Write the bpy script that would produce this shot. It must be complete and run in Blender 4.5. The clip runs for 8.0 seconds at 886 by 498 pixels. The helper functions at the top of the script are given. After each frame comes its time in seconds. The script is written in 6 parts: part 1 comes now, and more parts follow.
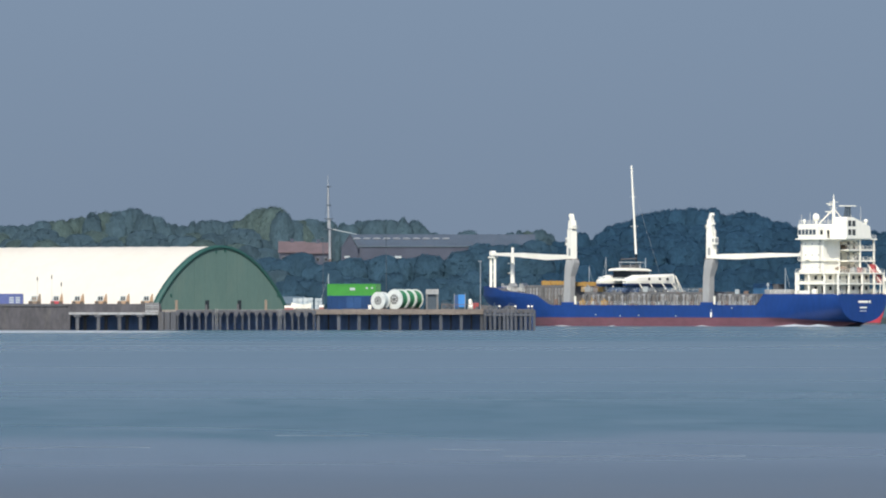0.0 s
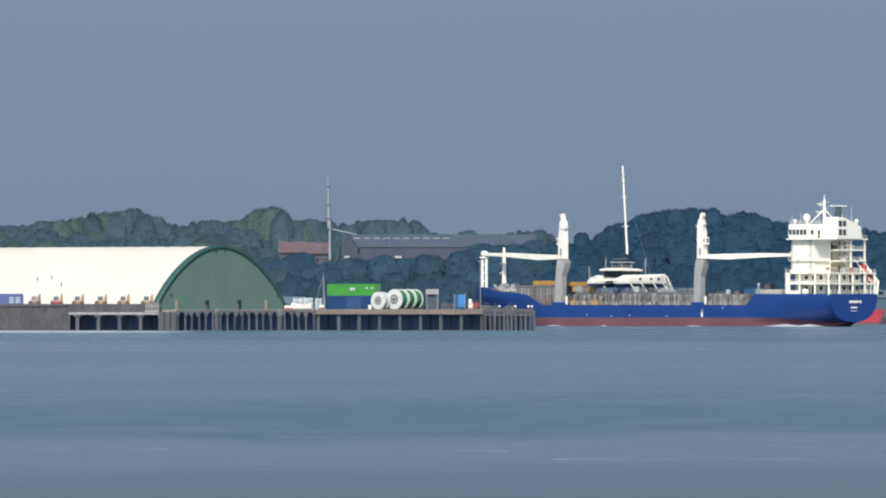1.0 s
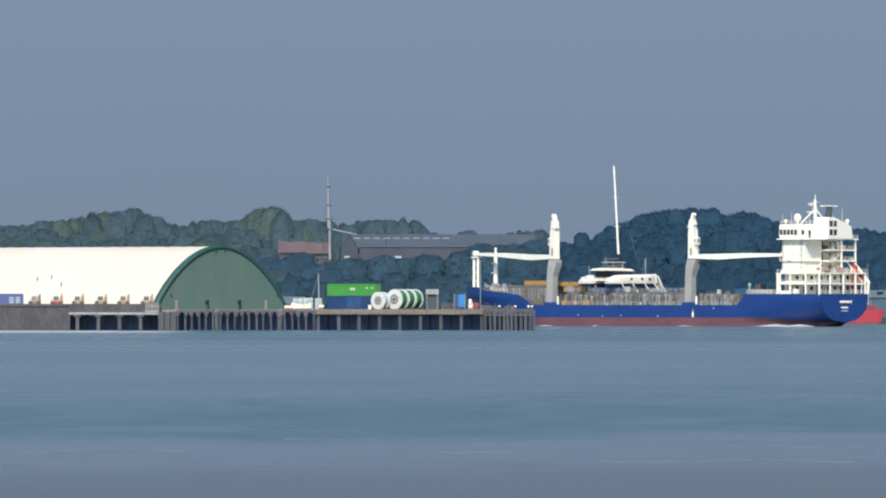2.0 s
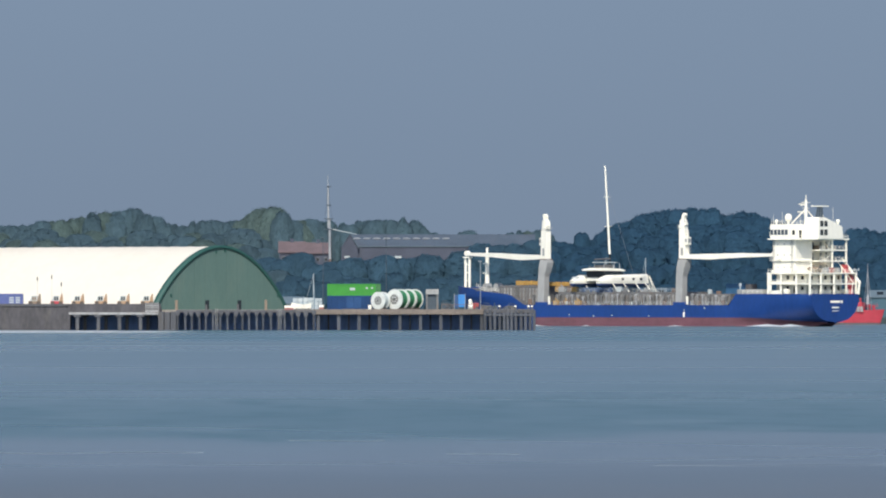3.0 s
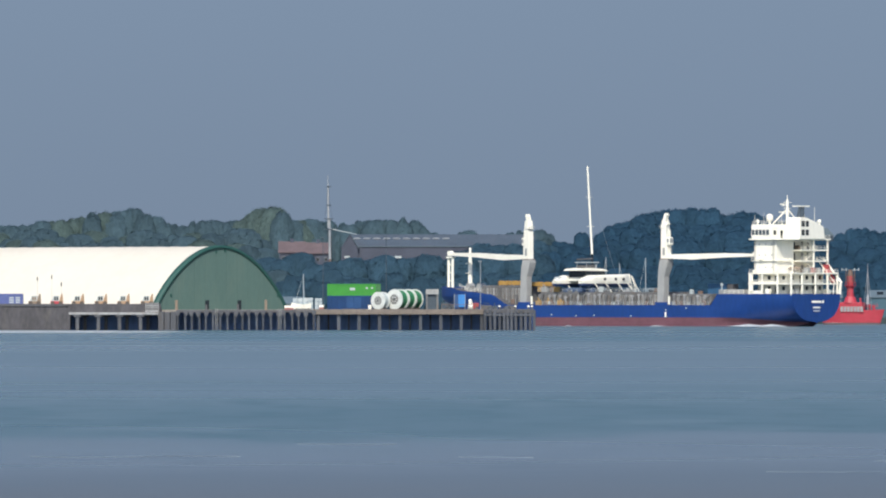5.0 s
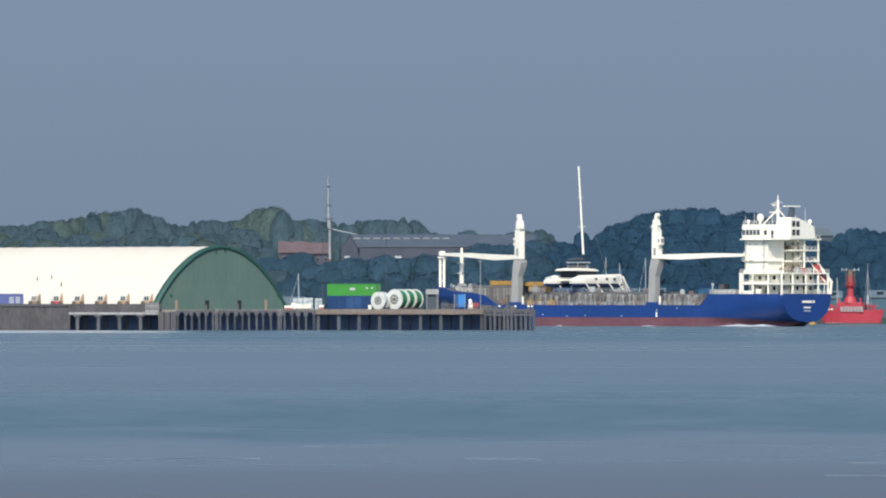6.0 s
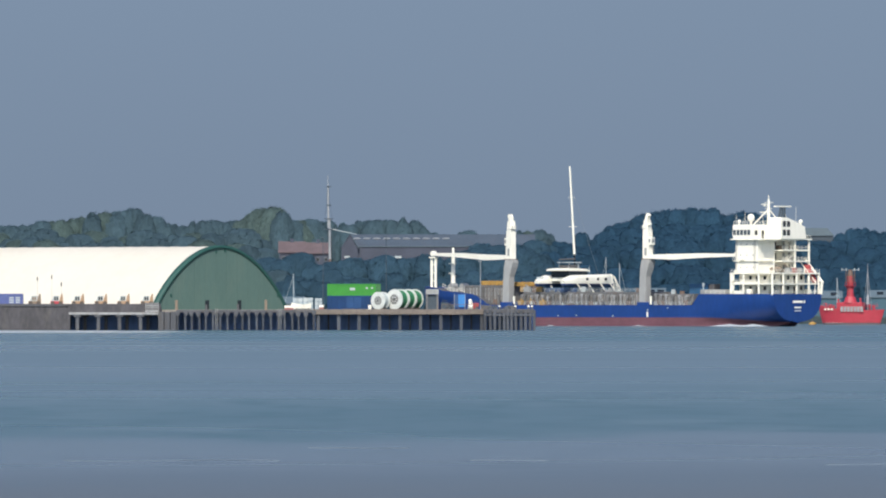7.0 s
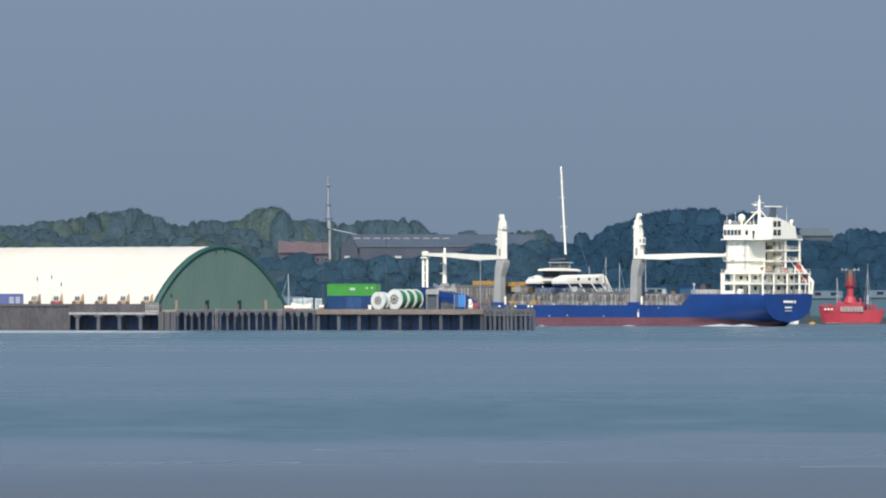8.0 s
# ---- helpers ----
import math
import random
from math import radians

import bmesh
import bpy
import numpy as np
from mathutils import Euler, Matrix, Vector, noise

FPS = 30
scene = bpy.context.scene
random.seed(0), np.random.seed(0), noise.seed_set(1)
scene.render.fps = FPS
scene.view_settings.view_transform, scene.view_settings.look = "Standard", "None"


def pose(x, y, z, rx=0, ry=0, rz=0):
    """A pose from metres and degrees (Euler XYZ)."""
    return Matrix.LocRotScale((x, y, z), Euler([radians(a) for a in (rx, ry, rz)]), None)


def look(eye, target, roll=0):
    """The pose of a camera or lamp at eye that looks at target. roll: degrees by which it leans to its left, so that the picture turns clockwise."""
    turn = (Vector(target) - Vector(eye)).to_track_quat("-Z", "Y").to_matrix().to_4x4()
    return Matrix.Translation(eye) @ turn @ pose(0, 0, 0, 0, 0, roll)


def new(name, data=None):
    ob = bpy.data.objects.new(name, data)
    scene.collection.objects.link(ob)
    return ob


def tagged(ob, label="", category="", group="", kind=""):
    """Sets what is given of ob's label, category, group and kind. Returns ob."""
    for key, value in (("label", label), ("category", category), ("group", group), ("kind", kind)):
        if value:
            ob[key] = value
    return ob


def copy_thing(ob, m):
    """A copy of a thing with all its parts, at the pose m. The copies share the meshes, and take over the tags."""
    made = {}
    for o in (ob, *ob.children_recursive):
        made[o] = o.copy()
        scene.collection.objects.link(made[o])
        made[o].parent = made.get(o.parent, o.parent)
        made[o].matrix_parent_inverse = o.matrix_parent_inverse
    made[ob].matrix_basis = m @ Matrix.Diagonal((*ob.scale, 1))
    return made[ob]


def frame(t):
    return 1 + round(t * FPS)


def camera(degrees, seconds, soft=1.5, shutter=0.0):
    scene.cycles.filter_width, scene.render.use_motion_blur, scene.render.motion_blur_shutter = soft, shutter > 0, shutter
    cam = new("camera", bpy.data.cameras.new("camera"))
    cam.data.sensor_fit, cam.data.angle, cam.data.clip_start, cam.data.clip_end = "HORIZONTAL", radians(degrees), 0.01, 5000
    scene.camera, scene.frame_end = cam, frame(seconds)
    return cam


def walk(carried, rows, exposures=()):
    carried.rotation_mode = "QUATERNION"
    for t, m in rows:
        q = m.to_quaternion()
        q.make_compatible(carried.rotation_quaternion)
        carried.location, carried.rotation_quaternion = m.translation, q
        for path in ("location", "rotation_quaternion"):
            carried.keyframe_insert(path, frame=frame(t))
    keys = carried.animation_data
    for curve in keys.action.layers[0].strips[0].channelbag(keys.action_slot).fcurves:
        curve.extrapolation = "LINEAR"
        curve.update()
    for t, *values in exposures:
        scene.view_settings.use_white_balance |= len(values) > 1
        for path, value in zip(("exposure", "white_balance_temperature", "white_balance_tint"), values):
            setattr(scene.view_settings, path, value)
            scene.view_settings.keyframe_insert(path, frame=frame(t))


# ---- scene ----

# camera on the near shore: long lens, 6.5 m above the water, looking along +y
EYE = (0.0, 0.0, 6.5)
cam = camera(5.0, 8.0, soft=2.0)
walk(cam, [(0.0, pose(*EYE, 90.287, 0, 0)), (8.0, pose(*EYE, 90.287, 0, 0))], [(0.0, 0.13), (8.0, 0.115)])

# world, sun, exposure
SUN_EL, SUN_AZ = 42.0, 184.0      # azimuth clockwise from +y: behind the camera, a little to its left
WATER = -0.22
world = bpy.data.worlds.new("sky")
scene.world = world
world.use_nodes = True
wn = world.node_tree.nodes
sky = wn.new("ShaderNodeTexSky")
sky.sky_type = "NISHITA"
sky.sun_disc = False
sky.sun_elevation = radians(SUN_EL)
sky.sun_rotation = radians(SUN_AZ)
sky.dust_density = 2.0
sky.ozone_density = 4.0
wn["Background"].inputs["Strength"].default_value = 0.15
world.node_tree.links.new(sky.outputs[0], wn["Background"].inputs["Color"])
sun_data = bpy.data.lights.new("sun", "SUN")
sun_data.energy = 3.6
sun_data.angle = radians(0.6)
sun_data.color = (1.0, 0.94, 0.82)
sun = new("sun", sun_data)
az, el = radians(SUN_AZ), radians(SUN_EL)
sun.matrix_world = look((900 * math.sin(az) * math.cos(el), 900 * math.cos(az) * math.cos(el), 900 * math.sin(el)), (0, 0, 0))


# ---------------------------------------------------------------- materials
def mat(name, color, rough=0.6, metal=0.0, vary=0.25, fine=6.0, broad=0.5, bump=0.15, dirt=None, dirt_amount=0.0, stretch=(1, 1, 1), rand=0.0):
    """Two scales of noise over a base colour, an optional stain colour, a fine relief."""
    m = bpy.data.materials.new(name)
    m.use_nodes = True
    nt = m.node_tree
    n, l = nt.nodes, nt.links
    b = n["Principled BSDF"]
    b.inputs["Roughness"].default_value = rough
    b.inputs["Metallic"].default_value = metal
    co = n.new("ShaderNodeTexCoord")
    mp = n.new("ShaderNodeMapping")
    mp.inputs["Scale"].default_value = stretch
    l.new(co.outputs["Object"], mp.inputs["Vector"])
    a = n.new("ShaderNodeTexNoise")
    a.inputs["Scale"].default_value = broad
    a.inputs["Detail"].default_value = 5
    f = n.new("ShaderNodeTexNoise")
    f.inputs["Scale"].default_value = fine
    f.inputs["Detail"].default_value = 4
    l.new(mp.outputs[0], a.inputs["Vector"])
    l.new(mp.outputs[0], f.inputs["Vector"])
    add = n.new("ShaderNodeMath")
    add.operation = "MULTIPLY_ADD"
    add.inputs[1].default_value = 0.5
    l.new(a.outputs["Fac"], add.inputs[0])
    half = n.new("ShaderNodeMath")
    half.operation = "MULTIPLY"
    half.inputs[1].default_value = 0.5
    l.new(f.outputs["Fac"], half.inputs[0])
    l.new(half.outputs[0], add.inputs[2])
    ramp = n.new("ShaderNodeValToRGB")
    ramp.color_ramp.elements[0].position = 0.32
    ramp.color_ramp.elements[1].position = 0.68
    lo = [max(0.0, c * (1 - vary)) for c in color]
    hi = [min(0.95, c * (1 + vary)) for c in color]
    ramp.color_ramp.elements[0].color = (*lo, 1)
    ramp.color_ramp.elements[1].color = (*hi, 1)
    l.new(add.outputs[0], ramp.inputs[0])
    out = ramp.outputs[0]
    if dirt:
        d = n.new("ShaderNodeTexNoise")
        d.inputs["Scale"].default_value = broad * 1.7
        d.inputs["Detail"].default_value = 8
        d.inputs["Roughness"].default_value = 0.7
        l.new(mp.outputs[0], d.inputs["Vector"])
        dr = n.new("ShaderNodeMapRange")
        dr.inputs[1].default_value = 0.5
        dr.inputs[2].default_value = 0.75
        dr.inputs[4].default_value = dirt_amount
        l.new(d.outputs["Fac"], dr.inputs[0])
        mx = n.new("ShaderNodeMix")
        mx.data_type = "RGBA"
        l.new(dr.outputs[0], mx.inputs[0])
        l.new(out, mx.inputs[6])
        mx.inputs[7].default_value = (*dirt, 1)
        out = mx.outputs[2]
    if rand:
        oi = n.new("ShaderNodeObjectInfo")
        hs = n.new("ShaderNodeHueSaturation")
        mr = n.new("ShaderNodeMapRange")
        mr.inputs[3].default_value = 1 - rand
        mr.inputs[4].default_value = 1 + rand
        l.new(oi.outputs["Random"], mr.inputs[0])
        l.new(mr.outputs[0], hs.inputs["Value"])
        l.new(out, hs.inputs["Color"])
        out = hs.outputs[0]
    l.new(out, b.inputs["Base Color"])
    if bump:
        bp = n.new("ShaderNodeBump")
        bp.inputs["Strength"].default_value = bump
        bp.inputs["Distance"].default_value = 0.05
        l.new(f.outputs["Fac"], bp.inputs["Height"])
        l.new(bp.outputs[0], b.inputs["Normal"])
    return m


def glow(name, low, high, z0, z1):
    """The sky's own light on the far backdrop: a soft change of colour with height, with faint cloud."""
    m = bpy.data.materials.new(name)
    m.use_nodes = True
    n, l = m.node_tree.nodes, m.node_tree.links
    n.remove(n["Principled BSDF"])
    e = n.new("ShaderNodeEmission")
    co = n.new("ShaderNodeTexCoord")
    sp = n.new("ShaderNodeSeparateXYZ")
    l.new(co.outputs["Object"], sp.inputs[0])
    mr = n.new("ShaderNodeMapRange")
    mr.inputs[1].default_value = z0
    mr.inputs[2].default_value = z1
    l.new(sp.outputs["Z"], mr.inputs[0])
    no = n.new("ShaderNodeTexNoise")
    no.inputs["Scale"].default_value = 0.004
    no.inputs["Detail"].default_value = 3
    l.new(co.outputs["Object"], no.inputs["Vector"])
    ma = n.new("ShaderNodeMath")
    ma.operation = "MULTIPLY_ADD"
    ma.inputs[1].default_value = 0.3
    l.new(no.outputs["Fac"], ma.inputs[0])
    ms = n.new("ShaderNodeMath")
    ms.operation = "SUBTRACT"
    ms.inputs[1].default_value = 0.15
    l.new(mr.outputs[0], ms.inputs[0])
    l.new(ms.outputs[0], ma.inputs[2])
    mx = n.new("ShaderNodeMix")
    mx.data_type = "RGBA"
    l.new(ma.outputs[0], mx.inputs[0])
    mx.inputs[6].default_value = (*low, 1)
    mx.inputs[7].default_value = (*high, 1)
    l.new(mx.outputs[2], e.inputs["Color"])
    l.new(e.outputs[0], n["Material Output"].inputs["Surface"])
    return m


def water_material():
    """Silty estuary water: reflections of calm and ruffled lanes painted as bands fitted to the camera's view, ragged
    at their edges.
    """
    m = bpy.data.materials.new("estuary_water")
    m.use_nodes = True
    n, l = m.node_tree.nodes, m.node_tree.links
    b = n["Principled BSDF"]
    b.inputs["IOR"].default_value = 1.33
    co = n.new("ShaderNodeTexCoord")
    sp = n.new("ShaderNodeSeparateXYZ")
    l.new(co.outputs["Object"], sp.inputs[0])

    def noise_at(sx, sy, detail=3, rough=0.5):
        mp = n.new("ShaderNodeMapping")
        mp.inputs["Scale"].default_value = (sx, sy, 1)
        l.new(co.outputs["Object"], mp.inputs["Vector"])
        t = n.new("ShaderNodeTexNoise")
        t.inputs["Scale"].default_value = 1.0
        t.inputs["Detail"].default_value = detail
        t.inputs["Roughness"].default_value = rough
        l.new(mp.outputs[0], t.inputs["Vector"])
        return t.outputs["Fac"]

    def math_node(op, a, b0, c=None):
        q = n.new("ShaderNodeMath")
        q.operation = op
        for i, v in enumerate((a, b0, c)):
            if v is None:
                continue
            if isinstance(v, (int, float)):
                q.inputs[i].default_value = v
            else:
                l.new(v, q.inputs[i])
        return q.outputs[0]

    def span(v, a, b0, lo, hi):
        q = n.new("ShaderNodeMapRange")
        q.interpolation_type = "SMOOTHSTEP"
        for i, w in enumerate((a, b0, lo, hi)):
            q.inputs[i + 1].default_value = w
        l.new(v, q.inputs[0])
        return q.outputs[0]

    def blend(f, a, c):
        q = n.new("ShaderNodeMix")
        q.data_type = "RGBA"
        l.new(f, q.inputs[0])
        l.new(a, q.inputs[6])
        q.inputs[7].default_value = (*c, 1)
        return q.outputs[2]
    # lanes: spaced by inverse distance, so that they fit rows of the camera's view
    view_row = math_node("DIVIDE", 344.0, math_node("MAXIMUM", sp.outputs["Y"], 100.0))
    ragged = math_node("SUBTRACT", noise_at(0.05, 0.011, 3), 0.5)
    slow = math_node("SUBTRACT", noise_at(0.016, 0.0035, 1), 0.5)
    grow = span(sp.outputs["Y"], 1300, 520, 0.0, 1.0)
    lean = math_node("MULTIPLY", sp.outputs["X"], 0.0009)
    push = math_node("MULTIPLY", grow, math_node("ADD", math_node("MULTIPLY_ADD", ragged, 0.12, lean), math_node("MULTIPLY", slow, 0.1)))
    lane = math_node("ADD", view_row, push)
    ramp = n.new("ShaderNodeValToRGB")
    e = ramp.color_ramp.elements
    # The two farthest, darker stops paint the jetty's reflection into the water.
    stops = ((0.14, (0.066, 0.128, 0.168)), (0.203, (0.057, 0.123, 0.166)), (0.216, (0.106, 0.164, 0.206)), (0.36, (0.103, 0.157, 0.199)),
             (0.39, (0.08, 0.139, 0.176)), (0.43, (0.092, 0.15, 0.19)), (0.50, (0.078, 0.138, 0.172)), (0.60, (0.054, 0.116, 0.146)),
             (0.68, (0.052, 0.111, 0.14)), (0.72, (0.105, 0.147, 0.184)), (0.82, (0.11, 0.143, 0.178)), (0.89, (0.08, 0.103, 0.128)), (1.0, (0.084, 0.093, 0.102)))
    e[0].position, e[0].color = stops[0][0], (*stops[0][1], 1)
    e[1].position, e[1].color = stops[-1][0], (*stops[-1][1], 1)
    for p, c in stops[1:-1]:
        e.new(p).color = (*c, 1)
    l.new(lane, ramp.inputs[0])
    out = ramp.outputs[0]
    # cat's-paws of wind in the ruffled lane, and paler slicks between them, as painted tones
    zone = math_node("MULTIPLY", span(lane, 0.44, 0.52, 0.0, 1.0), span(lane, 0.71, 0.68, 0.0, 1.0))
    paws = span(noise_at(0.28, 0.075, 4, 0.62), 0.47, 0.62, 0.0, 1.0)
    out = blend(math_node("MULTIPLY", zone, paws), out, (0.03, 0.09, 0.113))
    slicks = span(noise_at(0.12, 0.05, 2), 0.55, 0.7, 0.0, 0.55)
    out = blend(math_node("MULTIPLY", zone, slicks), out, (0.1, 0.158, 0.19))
    # duller streaks over the near lanes
    near_band = span(lane, 0.71, 0.76, 0.0, 1.0)
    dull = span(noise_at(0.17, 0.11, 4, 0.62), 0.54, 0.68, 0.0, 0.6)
    out = blend(math_node("MULTIPLY", near_band, dull), out, (0.062, 0.094, 0.122))
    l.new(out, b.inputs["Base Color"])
    l.new(span(noise_at(0.006, 0.006, 1), 0.35, 0.65, 0.26, 0.31), b.inputs["Roughness"])
    bp = n.new("ShaderNodeBump")
    bp.inputs["Strength"].default_value = 0.008
    bp.inputs["Distance"].default_value = 0.08
    l.new(noise_at(0.12, 0.03, 1), bp.inputs["Height"])
    l.new(bp.outputs[0], b.inputs["Normal"])
    return m


M_SKY = glow("hazy_sky", (0.1755, 0.235, 0.3245), (0.194, 0.263, 0.3655), 20, 170)
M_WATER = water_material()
M_LAND = mat("rough_grass", (0.035, 0.055, 0.055), 0.95, fine=0.6, broad=0.03, vary=0.4)
M_YARD = mat("yard_concrete", (0.26, 0.24, 0.21), 0.9, fine=2, broad=0.1)
# Distance haze is mixed into these four leaf colours as blue.
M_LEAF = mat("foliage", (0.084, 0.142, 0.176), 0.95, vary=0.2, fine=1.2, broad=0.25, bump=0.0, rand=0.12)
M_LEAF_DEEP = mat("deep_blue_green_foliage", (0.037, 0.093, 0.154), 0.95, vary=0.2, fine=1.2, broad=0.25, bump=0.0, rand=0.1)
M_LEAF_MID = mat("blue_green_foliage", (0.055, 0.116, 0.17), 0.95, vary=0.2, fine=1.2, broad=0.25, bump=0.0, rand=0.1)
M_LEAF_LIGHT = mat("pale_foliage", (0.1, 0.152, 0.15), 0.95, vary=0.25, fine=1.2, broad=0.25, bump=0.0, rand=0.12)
for m in (M_LEAF, M_LEAF_MID, M_LEAF_DEEP, M_LEAF_LIGHT):      # leaves let some light through
    nt = m.node_tree
    tr = nt.nodes.new("ShaderNodeBsdfTranslucent")
    mixer = nt.nodes.new("ShaderNodeMixShader")
    mixer.inputs[0].default_value = 0.4
    pb = nt.nodes["Principled BSDF"]
    pb.inputs["Specular IOR Level"].default_value = 0.1
    nt.links.new(pb.inputs["Base Color"].links[0].from_socket, tr.inputs["Color"])
    nt.links.new(pb.outputs[0], mixer.inputs[1])
    nt.links.new(tr.outputs[0], mixer.inputs[2])
    nt.links.new(mixer.outputs[0], nt.nodes["Material Output"].inputs["Surface"])
M_BARK = mat("bark", (0.09, 0.07, 0.05), 0.9)
M_BLUE = mat("hull_blue_paint", (0.01, 0.046, 0.2), 0.42, vary=0.18, fine=1.2, broad=0.12, bump=0.05, dirt=(0.014, 0.055, 0.18), dirt_amount=0.5, stretch=(1, 1, 0.4))
M_BOOT = mat("boot_top_red", (0.142, 0.06, 0.078), 0.7, vary=0.25, fine=1.0, broad=0.15, dirt=(0.14, 0.09, 0.1), dirt_amount=0.6, stretch=(0.5, 0.5, 1))
M_WHITE = mat("ship_white_paint", (0.9, 0.87, 0.76), 0.45, vary=0.04, fine=1.5, broad=0.2, bump=0.04, dirt=(0.64, 0.55, 0.42), dirt_amount=0.25, stretch=(1, 1, 0.35))
M_GREY = mat("grey_deck_paint", (0.30, 0.31, 0.31), 0.6, vary=0.2, fine=2, broad=0.3, dirt=(0.22, 0.17, 0.12), dirt_amount=0.5)
M_DECK = mat("deck_plate", (0.1, 0.1, 0.105), 0.8)
M_DARK = mat("dark_glass", (0.02, 0.025, 0.03), 0.12, vary=0.1, bump=0)
M_YELLOW = mat("ochre_paint", (0.36, 0.22, 0.06), 0.6, dirt=(0.25, 0.13, 0.05), dirt_amount=0.5)
M_RUSTY = mat("rusty_steel", (0.15, 0.105, 0.085), 0.8, vary=0.4)
M_RED = mat("signal_red_paint", (0.42, 0.04, 0.062), 0.5, vary=0.15, dirt=(0.35, 0.09, 0.08), dirt_amount=0.5)
M_SHEDROOF = mat("pale_membrane", (0.71, 0.665, 0.57), 0.55, vary=0.04, fine=0.6, broad=0.05, bump=0.05, dirt=(0.66, 0.585, 0.47), dirt_amount=0.5)
M_SHEDGREEN = mat("sage_green_cladding", (0.085, 0.148, 0.13), 0.7, vary=0.1, fine=2, broad=0.15, dirt=(0.12, 0.17, 0.14), dirt_amount=0.5, stretch=(1, 1, 0.3))
M_TRIMGREEN = mat("teal_green_trim", (0.014, 0.07, 0.06), 0.6, vary=0.12)
M_CONC = mat("weathered_concrete", (0.086, 0.091, 0.104), 0.9, vary=0.3, fine=1.5, broad=0.25, dirt=(0.1, 0.085, 0.07), dirt_amount=0.7, stretch=(1, 1, 0.35), rand=0.15)
M_SHEET = mat("stained_sheet_piling", (0.072, 0.07, 0.078), 0.85, vary=0.35, fine=1.5, broad=0.3, dirt=(0.125, 0.12, 0.115), dirt_amount=0.8, stretch=(1, 1, 0.45))
# Blue here stands in for the hazy shade under the deck.
M_BACKPILE = mat("blue_coated_piling", (0.13, 0.22, 0.45), 0.8, vary=0.3, fine=1.5, broad=0.3, dirt=(0.05, 0.07, 0.12), dirt_amount=0.5, stretch=(1, 1, 0.3))
M_TIMBER = mat("tan_timber", (0.17, 0.145, 0.125), 0.85, vary=0.3, fine=3, broad=0.4, stretch=(0.3, 1, 1))
M_PILE = mat("grey_pile_timber", (0.07, 0.078, 0.094), 0.9, vary=0.35, fine=3, broad=0.5, dirt=(0.05, 0.05, 0.055), dirt_amount=0.7, rand=0.3)
M_LIME = mat("lime_green_paint", (0.055, 0.285, 0.05), 0.5, vary=0.1, dirt=(0.1, 0.3, 0.05), dirt_amount=0.4)
M_NAVY = mat("navy_container_paint", (0.015, 0.052, 0.15), 0.55, vary=0.2)
M_CBLUE = mat("mid_blue_paint", (0.08, 0.11, 0.29), 0.55, vary=0.15)
M_SKYBLUE = mat("bright_blue_paint", (0.03, 0.2, 0.52), 0.5, vary=0.1)
M_REELGREEN = mat("reel_green", (0.028, 0.17, 0.075), 0.6)
M_ORANGE = mat("orange_paint", (0.36, 0.235, 0.14), 0.6, vary=0.2)
# Brick and hall slate are blued to stand in for distance haze.
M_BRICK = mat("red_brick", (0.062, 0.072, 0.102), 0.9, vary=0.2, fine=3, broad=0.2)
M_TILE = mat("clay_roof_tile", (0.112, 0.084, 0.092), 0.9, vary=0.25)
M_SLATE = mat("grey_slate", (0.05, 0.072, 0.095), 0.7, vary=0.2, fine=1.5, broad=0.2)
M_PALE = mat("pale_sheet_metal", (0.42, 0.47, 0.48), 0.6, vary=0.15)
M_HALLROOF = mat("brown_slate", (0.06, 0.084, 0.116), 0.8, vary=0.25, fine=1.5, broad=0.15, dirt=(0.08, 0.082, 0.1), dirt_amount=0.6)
M_TEAL = mat("teal_sheet_metal", (0.04, 0.095, 0.13), 0.6, vary=0.15)
M_TEALROOF = mat("grey_sheet_roof", (0.095, 0.135, 0.165), 0.6, vary=0.15)
M_STANCH = mat("worn_grey_paint", (0.24, 0.245, 0.25), 0.7, vary=0.35, fine=2, broad=0.6, dirt=(0.16, 0.12, 0.09), dirt_amount=0.8, rand=0.5)
M_COAM = mat("worn_coaming_paint", (0.135, 0.138, 0.142), 0.7, vary=0.3, fine=2, broad=0.3, dirt=(0.2, 0.13, 0.08), dirt_amount=0.7)
M_TAN = mat("faded_orange_timber", (0.235, 0.18, 0.135), 0.85, vary=0.3)
M_PED = mat("light_grey_paint", (0.33, 0.335, 0.33), 0.6, vary=0.12, fine=1.5, broad=0.25, dirt=(0.26, 0.22, 0.18), dirt_amount=0.4, stretch=(1, 1, 0.3))
M_BARRIER = mat("faded_red_plastic", (0.3, 0.13, 0.12), 0.7, vary=0.2)
M_NAVYPALE = mat("faded_navy_paint", (0.022, 0.07, 0.185), 0.55, vary=0.2)
M_LIFEBOAT = mat("faded_lifeboat_red", (0.33, 0.05, 0.055), 0.55, vary=0.2)
M_STORE = mat("dull_blue_paint", (0.03, 0.1, 0.2), 0.6, vary=0.2)
M_SHEEN = mat("calm_water_slick", (0.52, 0.56, 0.58), 0.3, vary=0.1, fine=0.05, broad=0.01, bump=0)
M_CRATE = mat("wrapped_crate_film", (0.36, 0.42, 0.45), 0.5, vary=0.3, fine=2, broad=0.8)
M_REEL = mat("scuffed_reel_white", (0.6, 0.63, 0.6), 0.6, vary=0.2, fine=2, broad=0.6, dirt=(0.4, 0.4, 0.36), dirt_amount=0.6)
M_STEEL = mat("galvanised_steel", (0.32, 0.34, 0.36), 0.55, 0.2)
M_FOAM_GLINT = mat("foam", (0.5, 0.55, 0.58), 0.7, vary=0.2, fine=0.8, broad=0.2)
